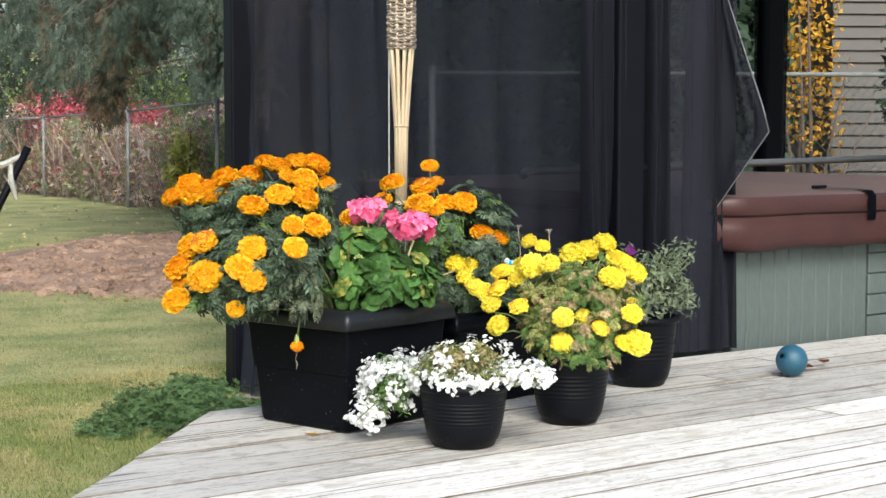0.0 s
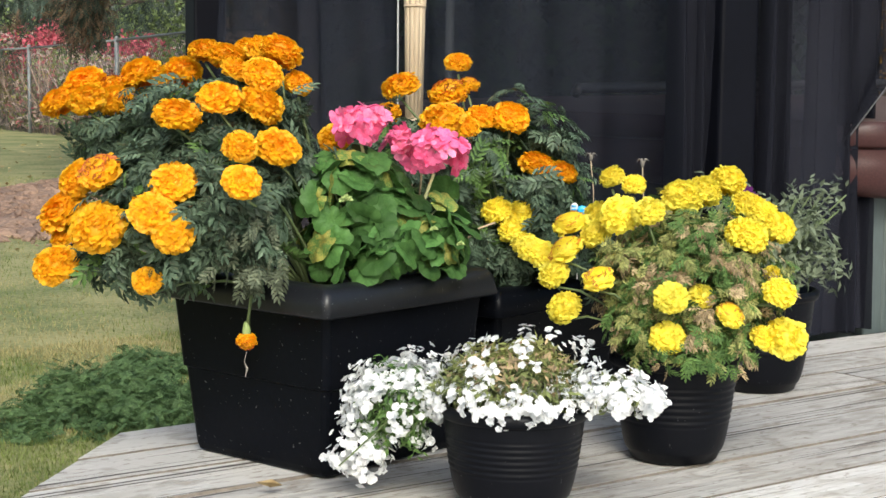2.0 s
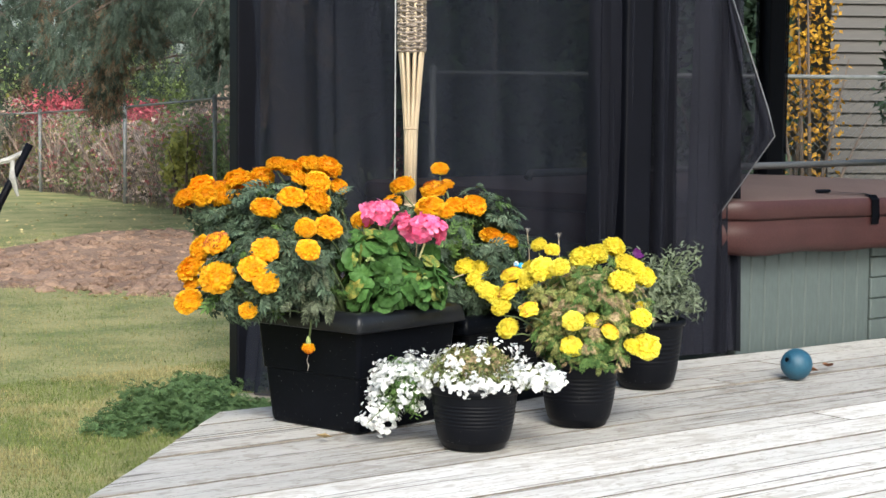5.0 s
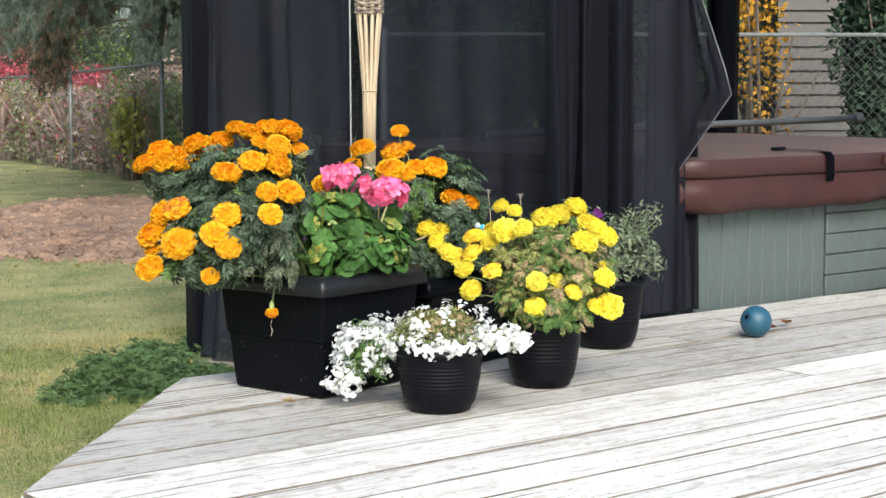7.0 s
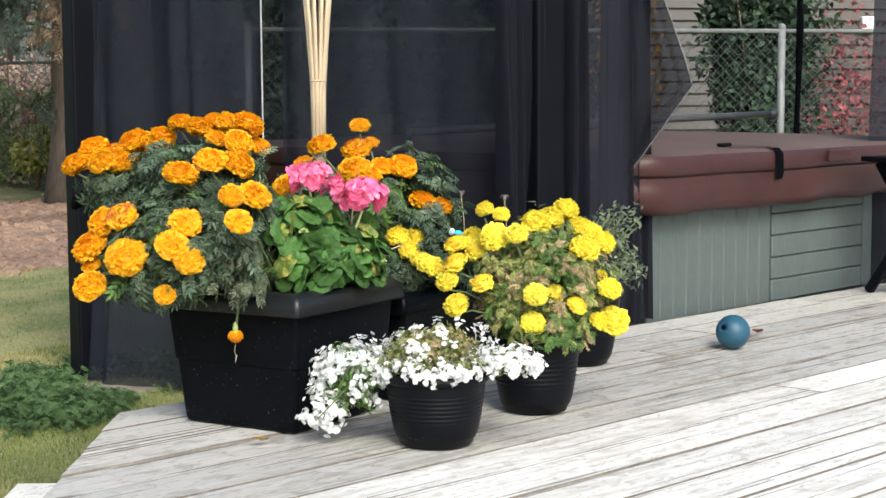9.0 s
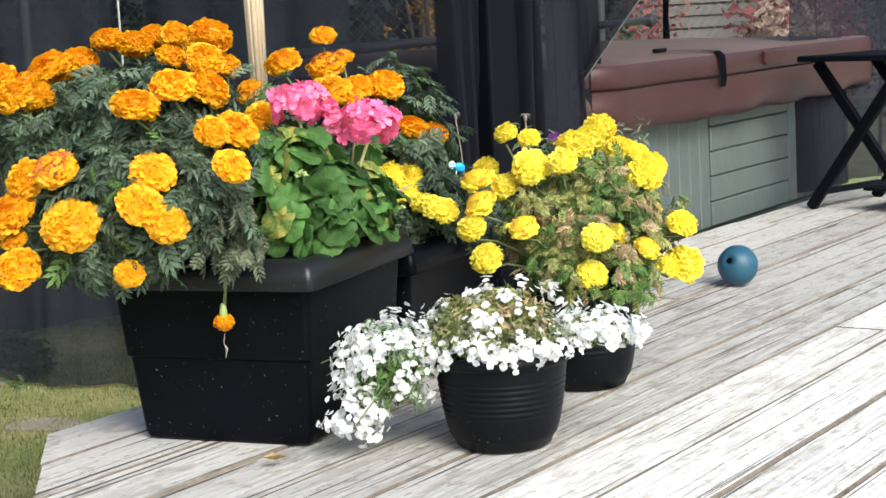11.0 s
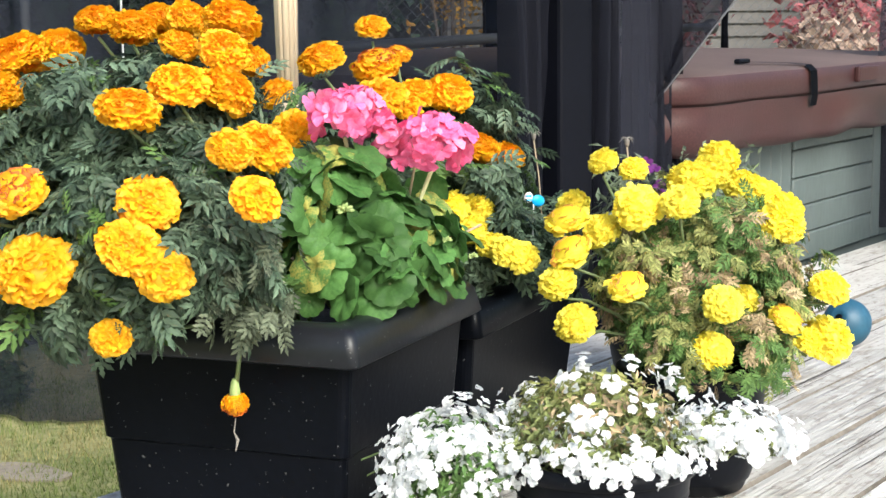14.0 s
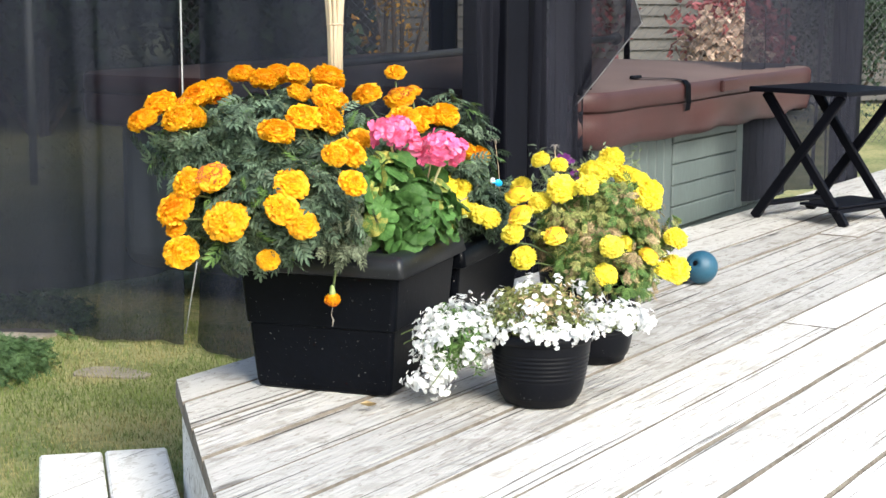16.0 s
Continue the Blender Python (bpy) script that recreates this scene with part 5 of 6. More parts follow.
# ---- purple flowers ----
def build_petunia():
    g = np.random.default_rng(19)
    t = empty("faded_petunia", pose(0, 0, 0), "grey-green faded plant with two purple blooms", "potted plant")
    P = np.array(POT_PURPLE)
    spots, d = clumps((P[0], P[1] - 0.02, 0.265), (0.145, 0.145, 0.10), 1200, 0.35, g)
    leaves("foliage", BLADE, spots, outward(d, 0.4, 0.6, g), 0.016 + 0.016 * g.random(len(spots)), LEAF_GREY, t)
    S = []
    for k in range(34):
        a, e = g.random() * 6.28, 0.1 + 0.45 * g.random()
        bm = bmesh.new()
        tip = Vector((P[0] + 0.17 * math.cos(a) * (0.35 + e), P[1] - 0.02 + 0.17 * math.sin(a) * (0.35 + e), 0.30 + 0.09 * g.random()))
        tube(bm, [(P[0], P[1], 0.175), Vector((P[0], P[1], 0.175)).lerp(tip, 0.6) + Vector((0, 0, 0.02)), tip], 0.0016, 5)
        part("stem", bm, STEM, t, smooth=True)
        for s in (0.45, 0.6, 0.75, 0.9, 1.0):
            q = Vector((P[0], P[1], 0.175)).lerp(tip, s) + Vector((0, 0, 0.02 * s))
            for j in range(5):
                S.append(np.array(q) + g.normal(size=3) * 0.006)
    S = np.array(S)
    leaves("foliage", BLADE, S, turns(len(S), 0.5, 0.9, g), 0.016 + 0.012 * g.random(len(S)), LEAF_GREY, t)
    me = floret_mesh(3, PURPLE)
    for p in ((1.085, 0.090, 0.378), (1.115, 0.119, 0.372), (1.03, 0.04, 0.345)):
        for k, q in enumerate((p, (p[0] + 0.004, p[1] + 0.016, p[2] + 0.010))):
            share("bloom", me, t, Matrix.Translation(q) @ Matrix.Rotation(0.6 + k, 4, (0.3, -1, 0.2 * k)) @ Matrix.Scale(0.024, 4))


build_petunia()


# ---- dry seed heads on thin stalks ----
def build_seed_heads():
    t = empty("dry_seed_heads", pose(0, 0, 0), "grey dried seed heads on thin stalks among the marigolds", "dried flowers", kind="")
    for a, b in (((0.62, 0.06, 0.33), (0.63, 0.08, 0.46)), ((0.55, -0.12, 0.33), (0.57, -0.10, 0.46))):
        a, b = Vector(a), Vector(b)
        bm = bmesh.new()
        tube(bm, [a, a.lerp(b, 0.6) + Vector((0.004, 0, 0)), b], 0.0011, 5)
        stalk = part("stalk", bm, STEM_TAN, t, smooth=True)
        bm = bmesh.new()
        lathe(bm, [(0.0012, 0), (0.003, 0.003), (0.0038, 0.008), (0.0032, 0.011)], 8)
        for i in range(7):
            q = i * 0.9
            tube(bm, [(0.002 * math.cos(q), 0.002 * math.sin(q), 0.010), (0.006 * math.cos(q), 0.006 * math.sin(q), 0.014), (0.011 * math.cos(q), 0.011 * math.sin(q), 0.010 - 0.002 * (i % 3))], [0.001, 0.0008, 0.0004], 4)
        s = tagged(part("seed_head", bm, SEED_GREY, t, smooth=True), kind="stuff")
        s.matrix_basis = Matrix.Translation(b)


build_seed_heads()


# ---- garden beyond ----
VINE_RED = mat("vine_leaf", (0.36, 0.11, 0.12), (0.22, 0.07, 0.08), rough=0.7, scale=2, fine=20, bump=0, per_island=0.5, trans=0.2, spec=0.2)
YELLOW_GREEN = mat("yellow_green_leaf", (0.48, 0.46, 0.12), (0.28, 0.30, 0.08), rough=0.6, scale=2, fine=20, bump=0, per_island=0.4, trans=0.25)


def leaf_cloud(name, centre, radii, n, size, material, label, category, seed, hollow=0.3, trunk=True, low=-0.9, lumps=9):
    g = np.random.default_rng(seed)
    centre = far(*centre)
    t = empty(name, pose(centre[0], centre[1], ground_height(centre[0], centre[1])), label, category)
    base = np.array([centre[0], centre[1], ground_height(centre[0], centre[1])])
    S, D = [], []
    for k in range(lumps):
        d = g.normal(size=3)
        d /= np.linalg.norm(d)
        c = np.array(centre) + d * np.array(radii) * 0.55 * g.random()
        s, dd = clumps(c, np.array(radii) * (0.45 + 0.25 * g.random()), n // lumps, hollow, g, low)
        S.append(s)
        D.append(dd)
    S, D = np.concatenate(S), np.concatenate(D)
    ok = S[:, 2] > base[2]
    S, D = S[ok], D[ok]
    v, f = scatter(BLADE[0] * np.array([1.8, 1, 1]), BLADE[1], S - base, outward(D, 0.2, 0.9, g), size * (0.6 + 0.8 * g.random(len(S))))
    tagged(raw("crown", v, f, material, t), kind="stuff")
    if trunk:
        for k in range(7):
            bm = bmesh.new()
            tip = np.array(centre) + g.normal(size=3) * np.array(radii) * 0.45 - base
            a = Vector((g.normal() * 0.06, g.normal() * 0.06, -0.02))
            tube(bm, [a, a.lerp(Vector(tip), 0.5) + Vector((0, 0, 0.08)), Vector(tip)], [0.02, 0.013, 0.005], 6)
            part("stem", bm, BARK, t, smooth=True)
    return t


def chain_fence(name, pts, label, seed):
    """Galvanised posts, a top rail and diamond netting between points (x, y, ground, top)."""
    fence = empty(name, pose(0, 0, 0), label, "fence")
    pts = [(*far(x, y)[:2], z0 - 0.078, z1 - 0.078) for x, y, z0, z1 in pts]
    for x, y, z0, z1 in pts:
        bm = bmesh.new()
        tube(bm, [(x, y, z0 - 0.1), (x, y, z1 + 0.02)], 0.024, 10)
        bmesh.ops.create_uvsphere(bm, u_segments=10, v_segments=6, radius=0.025, matrix=Matrix.Translation((x, y, z1 + 0.025)))
        part("post", bm, GALV, fence, smooth=True)
    for (x0, y0, a0, b0), (x1, y1, a1, b1) in zip(pts, pts[1:]):
        bm = bmesh.new()
        tube(bm, [(x0, y0, b0), (x1, y1, b1)], 0.015, 8)
        part("top_rail", bm, GALV, fence, smooth=True)
        L = math.hypot(x1 - x0, y1 - y0)
        n = int(L / 0.06)
        V, F = [], []
        side = np.array([-(y1 - y0), x1 - x0, 0]) / L
        def at(s, h):
            s = min(max(s, 0), 1)
            return np.array([x0 + (x1 - x0) * s, y0 + (y1 - y0) * s, a0 + (a1 - a0) * s + ((b0 - a0) * (1 - s) + (b1 - a1) * s) * h])
        H = b0 - a0
        r = 0.0014
        for sgn in (1, -1):
            for k in range(-int(H / 0.06) - 1, n + 1):
                s0, s1 = k * 0.06 / L, (k * 0.06 + H) / L
                h0, h1 = 0.0, 1.0
                if s0 < 0:
                    h0 = -s0 / (s1 - s0)
                    s0 = 0.0
                if s1 > 1:
                    h1 = h0 + (1 - s0) / (s1 - s0) * (h1 - h0)
                    s1 = 1.0
                if s1 <= s0:
                    continue
                if sgn < 0:
                    s0, s1 = 1 - s0, 1 - s1
                p, q = at(s0, h0), at(s1, h1)
                d = (q - p) / np.linalg.norm(q - p)
                w = np.cross(d, side)
                o = len(V)
                V += [p + w * r + side * r * sgn, p - w * r + side * r * sgn, p - side * r * 1.5, q + w * r + side * r * sgn, q - w * r + side * r * sgn, q - side * r * 1.5]
                F += [(o, o + 1, o + 4, o + 3), (o + 1, o + 2, o + 5, o + 4), (o + 2, o, o + 3, o + 5)]
        tagged(raw("netting", V, F, WIRE, fence), kind="stuff")
    return fence


def along(x0, y0, x1, y1, n, z0, z1):
    return [(x0 + (x1 - x0) * k / n, y0 + (y1 - y0) * k / n, z0, z1) for k in range(n + 1)]


chain_fence("chain_link_fence", [(8.3, 19.8, -0.3, 0.87), (7.9, 16.9, -0.26, 0.91), (7.5, 14.0, -0.2, 0.98), (7.0, 11.3, -0.16, 1.06), (9.6, 9.9, -0.16, 1.1)], "grey galvanised chain link fence along the hedge", 1)
chain_fence("chain_link_fence", [(4.2, 4.55, -0.2, 1.15), (6.85, 2.42, -0.2, 1.15), (9.2, 0.55, -0.2, 1.15), (11.7, -1.45, -0.2, 1.15)], "grey galvanised chain link fence behind the hot tub", 2)


def spruce(x, y, h, seed, low=1.0, spread=2.6, dry=0.06, dens=170, boughs=()):
    g = np.random.default_rng(seed)
    x, y, z = far(x, y)
    z = ground_height(x, y)
    t = empty("spruce_tree", pose(x, y, z), "large old spruce with drooping dark branches", "tree", "spruces")
    bm = bmesh.new()
    tube(bm, [(0, 0, -0.1), (0.02, 0, 0.5), (0, 0.03, h * 0.5), (0, 0, h)], [0.33, 0.26, 0.16, 0.03], 14)
    part("trunk", bm, BARK, t, smooth=True)
    tv = np.array([(0, 0, 0), (-0.07, 0.45, 0.03), (0, 1, 0), (0.07, 0.45, 0.03)])
    tf = np.array([(0, 3, 2, 1)])
    S, Fr, Z, Dr = [], [], [], []
    bmb = bmesh.new()
    n = 95

    def sprays(root, drop, m, wide, is_dry, big):
        """Needle sprays along one hanging branchlet."""
        s = g.random(m)
        L = np.linalg.norm(drop)
        al = drop / L
        off = g.normal(size=(m, 3)) * (wide * (0.35 + 0.9 * s * (1.15 - s)))[:, None]
        S.append(root + drop * s[:, None] + off)
        al = al + off / wide * 0.35 + g.normal(size=(m, 3)) * 0.2
        al /= np.linalg.norm(al, axis=1)[:, None]
        nr = g.normal(size=(m, 3))
        nr -= (nr * al).sum(1)[:, None] * al
        nr /= np.linalg.norm(nr, axis=1)[:, None]
        Fr.append(np.stack([np.cross(al, nr), al, nr], -1))
        Z.append((0.055 + 0.06 * g.random(m)) * big)
        Dr.append(np.full(m, is_dry))

    for k in range(n):
        hz = low + (h - low) * (k / n) ** 1.3
        a = k * 2.4 + g.random()
        ln = spread * (1 - 0.75 * (hz - low) / (h - low)) * (0.7 + 0.4 * g.random())
        d = np.array([math.cos(a), math.sin(a), 0])
        pts = []
        for s in np.linspace(0, 1, 7):
            pts.append(d * ln * s + np.array([0, 0, hz + 0.25 * ln * (s - 1.7 * s * s)]))
        tube(bmb, pts, [0.03, 0.026, 0.022, 0.018, 0.013, 0.009, 0.004], 5)
        side = np.array([-d[1], d[0], 0])
        nb = int(9 * ln)
        is_dry = 1 if g.random() < dry else 0
        per = int(dens / 9)
        for q in range(nb):
            s0 = 0.2 + 0.8 * g.random() ** 0.8
            root = d * ln * s0 + np.array([0, 0, hz + 0.25 * ln * (s0 - 1.7 * s0 * s0)]) + side * g.normal() * 0.16
            hang = (0.2 + 0.45 * g.random()) * (0.6 + 0.5 * s0)
            lean = d * 0.3 * g.random() + side * g.normal() * 0.22
            sprays(root, np.array([0, 0, -hang]) + lean * hang, per, 0.05, is_dry, 1 if dens > 200 else 1.6)
    for root, drop, m, wide in boughs:
        sprays(np.array(root), np.array(drop), m, wide, 1, 1.0)
        sprays(np.array(root), np.array(drop), m, wide, 0, 1.0)
    tagged(part("branches", bmb, BARK, t), kind="stuff")
    S, Fr, Z, Dr = np.concatenate(S), np.concatenate(Fr), np.concatenate(Z), np.concatenate(Dr)
    # each spray is a twig set with short needles on both sides
    fv = [(-0.012, 0, 0), (0.012, 0, 0), (0.004, 1, 0), (-0.004, 1, 0)]
    ff = [(0, 1, 2, 3)]
    for i in range(3):
        y = 0.12 + 0.27 * i
        for sg in (-1, 1):
            o = len(fv)
            fv += [(0, y, 0), (0, y + 0.09, 0.01), (sg * 0.22, y + 0.36, 0.05), (sg * 0.24, y + 0.28, 0.02)]
            ff.append((o, o + 1, o + 2, o + 3))
    fv, ff = np.array(fv), np.array(ff)
    for want, mt, nm in ((0, SPRUCE, "needles"), (1, SPRUCE_DRY, "dry_foliage")):
        k = Dr == want
        v, f = scatter(fv, ff, S[k], Fr[k], Z[k])
        tagged(raw(nm, v, f, mt, t), kind="stuff")


spruce(6.4, 9.1, 4.5, 1, low=2.3, spread=3.3, dens=400, boughs=(((-1.66, 0.12, 2.35), (-0.20, 0.10, -1.22), 1300, 0.15), ((-1.55, 0.1, 2.5), (0.12, 0.0, -0.85), 500, 0.10),
                                                                       ((-0.35, -0.5, 2.3), (0.1, -0.1, -0.6), 200, 0.10)))
spruce(7.7, 8.6, 3.6, 2, low=1.1, spread=1.7, dens=90)
spruce(6.2, 25.0, 8.0, 7, low=1.2, spread=3.6, dens=110)
spruce(9.2, 21.5, 7.0, 8, low=1.2, spread=3.2, dens=110)
spruce(7.4, 22.5, 7.0, 3, low=1.2, spread=3.4, dens=110)
spruce(11.4, 17.5, 7.0, 4, low=1.6, spread=3.4, dens=110)
spruce(12.6, 12.6, 7.0, 5, low=1.6, spread=3.4, dens=110)
spruce(11.9, 9.0, 7.0, 6, low=1.0, spread=3.0, dens=110)

k = 0
for x, y, z, r, mt, lb, n in (
        (7.0, 18.6, 0.5, 1.0, GREEN_LEAF, "green leafy shrub behind the fence", 3000), (7.9, 18.9, 0.4, 0.9, BROWN_LEAF, "brown twiggy shrub behind the fence", 2600),
        (8.6, 17.7, 0.75, 0.8, RED_LEAF, "bright red autumn shrub behind the fence", 2200), (8.4, 16.6, 0.15, 0.75, BROWN_LEAF, "brown twiggy shrub behind the fence", 2600),
        (9.1, 16.0, 0.7, 0.75, RED_LEAF, "bright red autumn shrub behind the fence", 1700), (8.5, 14.9, 0.2, 0.75, BROWN_LEAF, "brown twiggy shrub behind the fence", 2600),
        (9.3, 14.2, 0.7, 0.9, BROWN_LEAF, "brown twiggy shrub behind the fence", 2200), (8.2, 13.0, 0.5, 0.8, GREEN_LEAF, "green leafy shrub behind the fence", 3200),
        (8.6, 11.9, 0.4, 0.75, GREEN_LEAF, "green leafy shrub behind the fence", 2600), (7.35, 10.9, 0.15, 0.4, YELLOW_GREEN, "yellow-green shrub close to the fence", 900),
        (9.0, 20.6, 1.0, 1.5, GREEN_LEAF, "green leafy shrub behind the fence", 3000), (10.4, 18.0, 1.2, 1.5, GREEN_LEAF, "green leafy shrub behind the fence", 3000),
        (10.0, 12.4, 0.7, 1.0, BROWN_LEAF, "brown twiggy shrub behind the fence", 2200), (9.4, 10.9, 0.5, 0.8, RED_LEAF, "bright red autumn shrub behind the fence", 1500),
        (8.15, 13.7, 0.35, 0.55, YELLOW_GREEN, "yellow-green shrub close to the fence", 1500), (8.0, 12.3, 0.4, 0.6, GREEN_LEAF, "green leafy shrub behind the fence", 1800),
        (8.25, 15.4, 0.35, 0.5, RED_LEAF, "bright red autumn shrub behind the fence", 900), (8.3, 16.9, 0.3, 0.5, RED_LEAF, "bright red autumn shrub behind the fence", 700),
        (8.2, 14.6, 0.5, 0.45, YELLOW_GREEN, "yellow-green shrub close to the fence", 900), (8.4, 18.2, 0.3, 0.5, YELLOW_GREEN, "yellow-green shrub close to the fence", 900),
        (11.2, 11.0, 0.9, 1.2, GREEN_LEAF, "green leafy shrub behind the fence", 2600)):
    k += 1
    leaf_cloud("shrub", (x, y, z), (r, r, r * 0.85), int(n * 1.7), 0.055, mt, lb, "shrub", 50 + k)


# ---- neighbouring house behind the back fence ----
def build_house():
    d = Vector((2.0, -1.6, 0)).normalized()
    ang = math.atan2(d.y, d.x)
    m = Matrix.Translation(far(9.35, 5.2, -0.2)) @ Matrix.Rotation(ang, 4, "Z")
    h = empty("neighbour_house", m, "pale siding house behind the fence", "house")
    bm = bmesh.new()
    box(bm, (0.0, 0.05, 0.0), (16, 5, 4.2))
    part("wall", bm, SIDING, h)
    me = None
    for i in range(40):
        bm = bmesh.new()
        vs = [bm.verts.new(p) for p in ((0, 0.0, 0), (16, 0.0, 0), (16, 0.028, 0.105), (0, 0.028, 0.105), (0, 0.05, 0), (16, 0.05, 0))]
        bm.faces.new((vs[0], vs[1], vs[2], vs[3]))
        bm.faces.new((vs[1], vs[0], vs[4], vs[5]))
        if me is None:
            ob = part("siding_board", bm, SIDING, h)
            me = ob.data
        else:
            bm.free()
            ob = share("siding_board", me, h)
        ob.matrix_basis = Matrix.Translation((0, 0, 0.105 * i))
    bm = bmesh.new()
    box(bm, (2.06, -0.05, 1.47), (2.18, 0.02, 1.61), 0.01)
    box(bm, (2.09, -0.056, 1.51), (2.15, -0.04, 1.58), 0.004)
    part("wall_vent", bm, WHITE_PLASTIC, h, "small white plastic wall vent")


build_house()
leaf_cloud("red_vine", (10.72, 3.89, 0.75), (0.85, 0.6, 1.05), 1500, 0.055, VINE_RED, "dull red autumn vine climbing the house wall", "vine", 88)
leaf_cloud("shrub", (7.0, 11.9, 0.42), (0.30, 0.30, 0.52), 620, 0.07, YELLOW_GREEN, "bright yellow-green shrub close to the fence", "shrub", 97)
leaf_cloud("golden_shrub", (7.02, 3.72, 1.3), (0.40, 0.40, 1.5), 1100, 0.045, GOLD_LEAF, "tall shrub with golden autumn leaves behind the fence", "shrub", 80)
leaf_cloud("cedar", (7.98, 3.24, 1.1), (0.55, 0.55, 1.5), 20000, 0.055, CEDAR, "dark green cedar shrub behind the fence", "shrub", 81, lumps=16)
leaf_cloud("red_shrub", (9.6, 2.1, 0.5), (0.8, 0.6, 0.7), 1800, 0.08, VINE_RED, "dark red shrub behind the fence", "shrub", 82)


# ---- grass ----
def build_grass():
    g = np.random.default_rng(3)
    n = 240000
    # denser close to the deck, over the wedge of lawn that shows beside it
    a = radians(20) + radians(62) * g.random(n)
    r = 0.4 + 13 * g.random(n) ** 1.7
    x = -1.6 + r * np.cos(a + 0.1)
    y = -1.1 + r * np.sin(a + 0.1)
    n2 = 70000
    x = np.concatenate([x, -0.3 + 2.0 * g.random(n2)])
    y = np.concatenate([y, 0.5 + 2.6 * g.random(n2)])
    side = (x - CORNER.x) * (-EDGE.y) + (y - CORNER.y) * EDGE.x
    keep = ~((side > -0.02) & (y < 0.49))
    x, y = x[keep], y[keep]
    z = np.array([ground_height(p, q) for p, q in zip(x, y)])
    ln = 0.011 + 0.016 * g.random(len(x)) + 0.0010 * np.hypot(x, y)
    dry = np.array([noise.noise(Vector((p * 2.2, q * 2.2, 2.0))) + 0.6 * noise.noise(Vector((p * 7, q * 7, 5.0))) for p, q in zip(x, y)]) + 0.22 * g.normal(size=len(x)) > -0.06 + 0.45 * np.exp(-((x - 0.8) ** 2 + (y - 1.3) ** 2) / 0.8)
    tv = np.array([(-0.07, 0, 0), (0.07, 0, 0), (0, 0.7, 0.8)])
    tf = np.array([(0, 1, 2)])
    az = g.random(len(x)) * 6.28
    fr = np.zeros((len(x), 3, 3))
    lean = 0.3 + g.random(len(x)) * 0.9
    fr[:, 0, 0], fr[:, 1, 0] = np.cos(az), np.sin(az)
    fr[:, 0, 1], fr[:, 1, 1] = -np.sin(az) * lean, np.cos(az) * lean
    fr[:, 2, 2] = 1
    for k, mt, nm in ((dry, DRYGRASS, "dry_grass"), (~dry, GRASS, "green_grass")):
        v, f = scatter(tv, tf, np.stack([x, y, z - 0.004], 1)[k], fr[k], ln[k])
        tagged(raw(nm, v, f, mt), "short uneven lawn grass" if nm == "green_grass" else "straw-coloured dry lawn grass", "grass", kind="stuff")


build_grass()


# ---- weeds beside the deck ----
def build_weeds():
    g = np.random.default_rng(31)
    n = 46000
    x = 0.0 + 2.0 * g.random(n)
    y = 0.9 + 2.5 * g.random(n)
    u = (x - 0.98) * 0.70 + (y - 2.15) * 0.71
    w = -(x - 0.98) * 0.71 + (y - 2.15) * 0.70
    edge = np.array([noise.noise(Vector((p * 2.2, q * 2.2, 7.0))) for p, q in zip(x, y)])
    fine = np.array([noise.noise(Vector((p * 7, q * 7, 3.0))) for p, q in zip(x, y)])
    keep = ((u / 0.74) ** 2 + (w / 0.33) ** 2 < 1 + 1.2 * edge + 0.6 * fine) & (np.hypot(x - 1.24, y - 2.16) > 0.2)
    x, y = x[keep], y[keep]
    z = GROUND + 0.01 + 0.065 * g.random(len(x)) ** 1.5 * (0.6 + np.array([noise.noise(Vector((p * 2, q * 2, 1.0))) for p, q in zip(x, y)]))
    v, f = scatter(PINNATE[0], PINNATE[1], np.stack([x, y, z], 1), turns(len(x), 0.7, 0.9, g), 0.018 + 0.022 * g.random(len(x)))
    tagged(raw("weeds", v, f, WEED), "low patch of dark green weeds in the lawn", "weeds", kind="stuff")


build_weeds()


# ---- hammock stand at the edge of the lawn ----
def build_stand():
    t = empty("hammock_stand", pose(0, 0, 0), "black tubular hammock stand with a grey net tied on", "hammock stand")
    t.matrix_basis = Matrix.Translation(far(0, 0)) @ Matrix.Rotation(0.01187, 4, "Z")
    bm = bmesh.new()
    tube(bm, [(1.22, 5.12, -0.27), (1.45, 5.05, 0.35), (1.60, 4.97, 0.69)], 0.022, 8)
    part("arm", bm, METAL_BLACK, t, smooth=True)
    bm = bmesh.new()
    tube(bm, [(1.58, 4.98, 0.65), (1.50, 5.03, 0.60), (1.40, 5.10, 0.57), (1.1, 5.3, 0.50), (0.7, 5.6, 0.44)], [0.012, 0.018, 0.012, 0.016, 0.02], 7)
    tube(bm, [(1.52, 5.02, 0.60), (1.51, 5.0, 0.50), (1.54, 5.0, 0.40)], [0.012, 0.02, 0.008], 6)
    part("net", bm, mat("grey_net", (0.42, 0.41, 0.39), (0.28, 0.27, 0.26), rough=0.9, scale=30, fine=120, bump=0.5), t, "grey knotted hammock net")


build_stand()


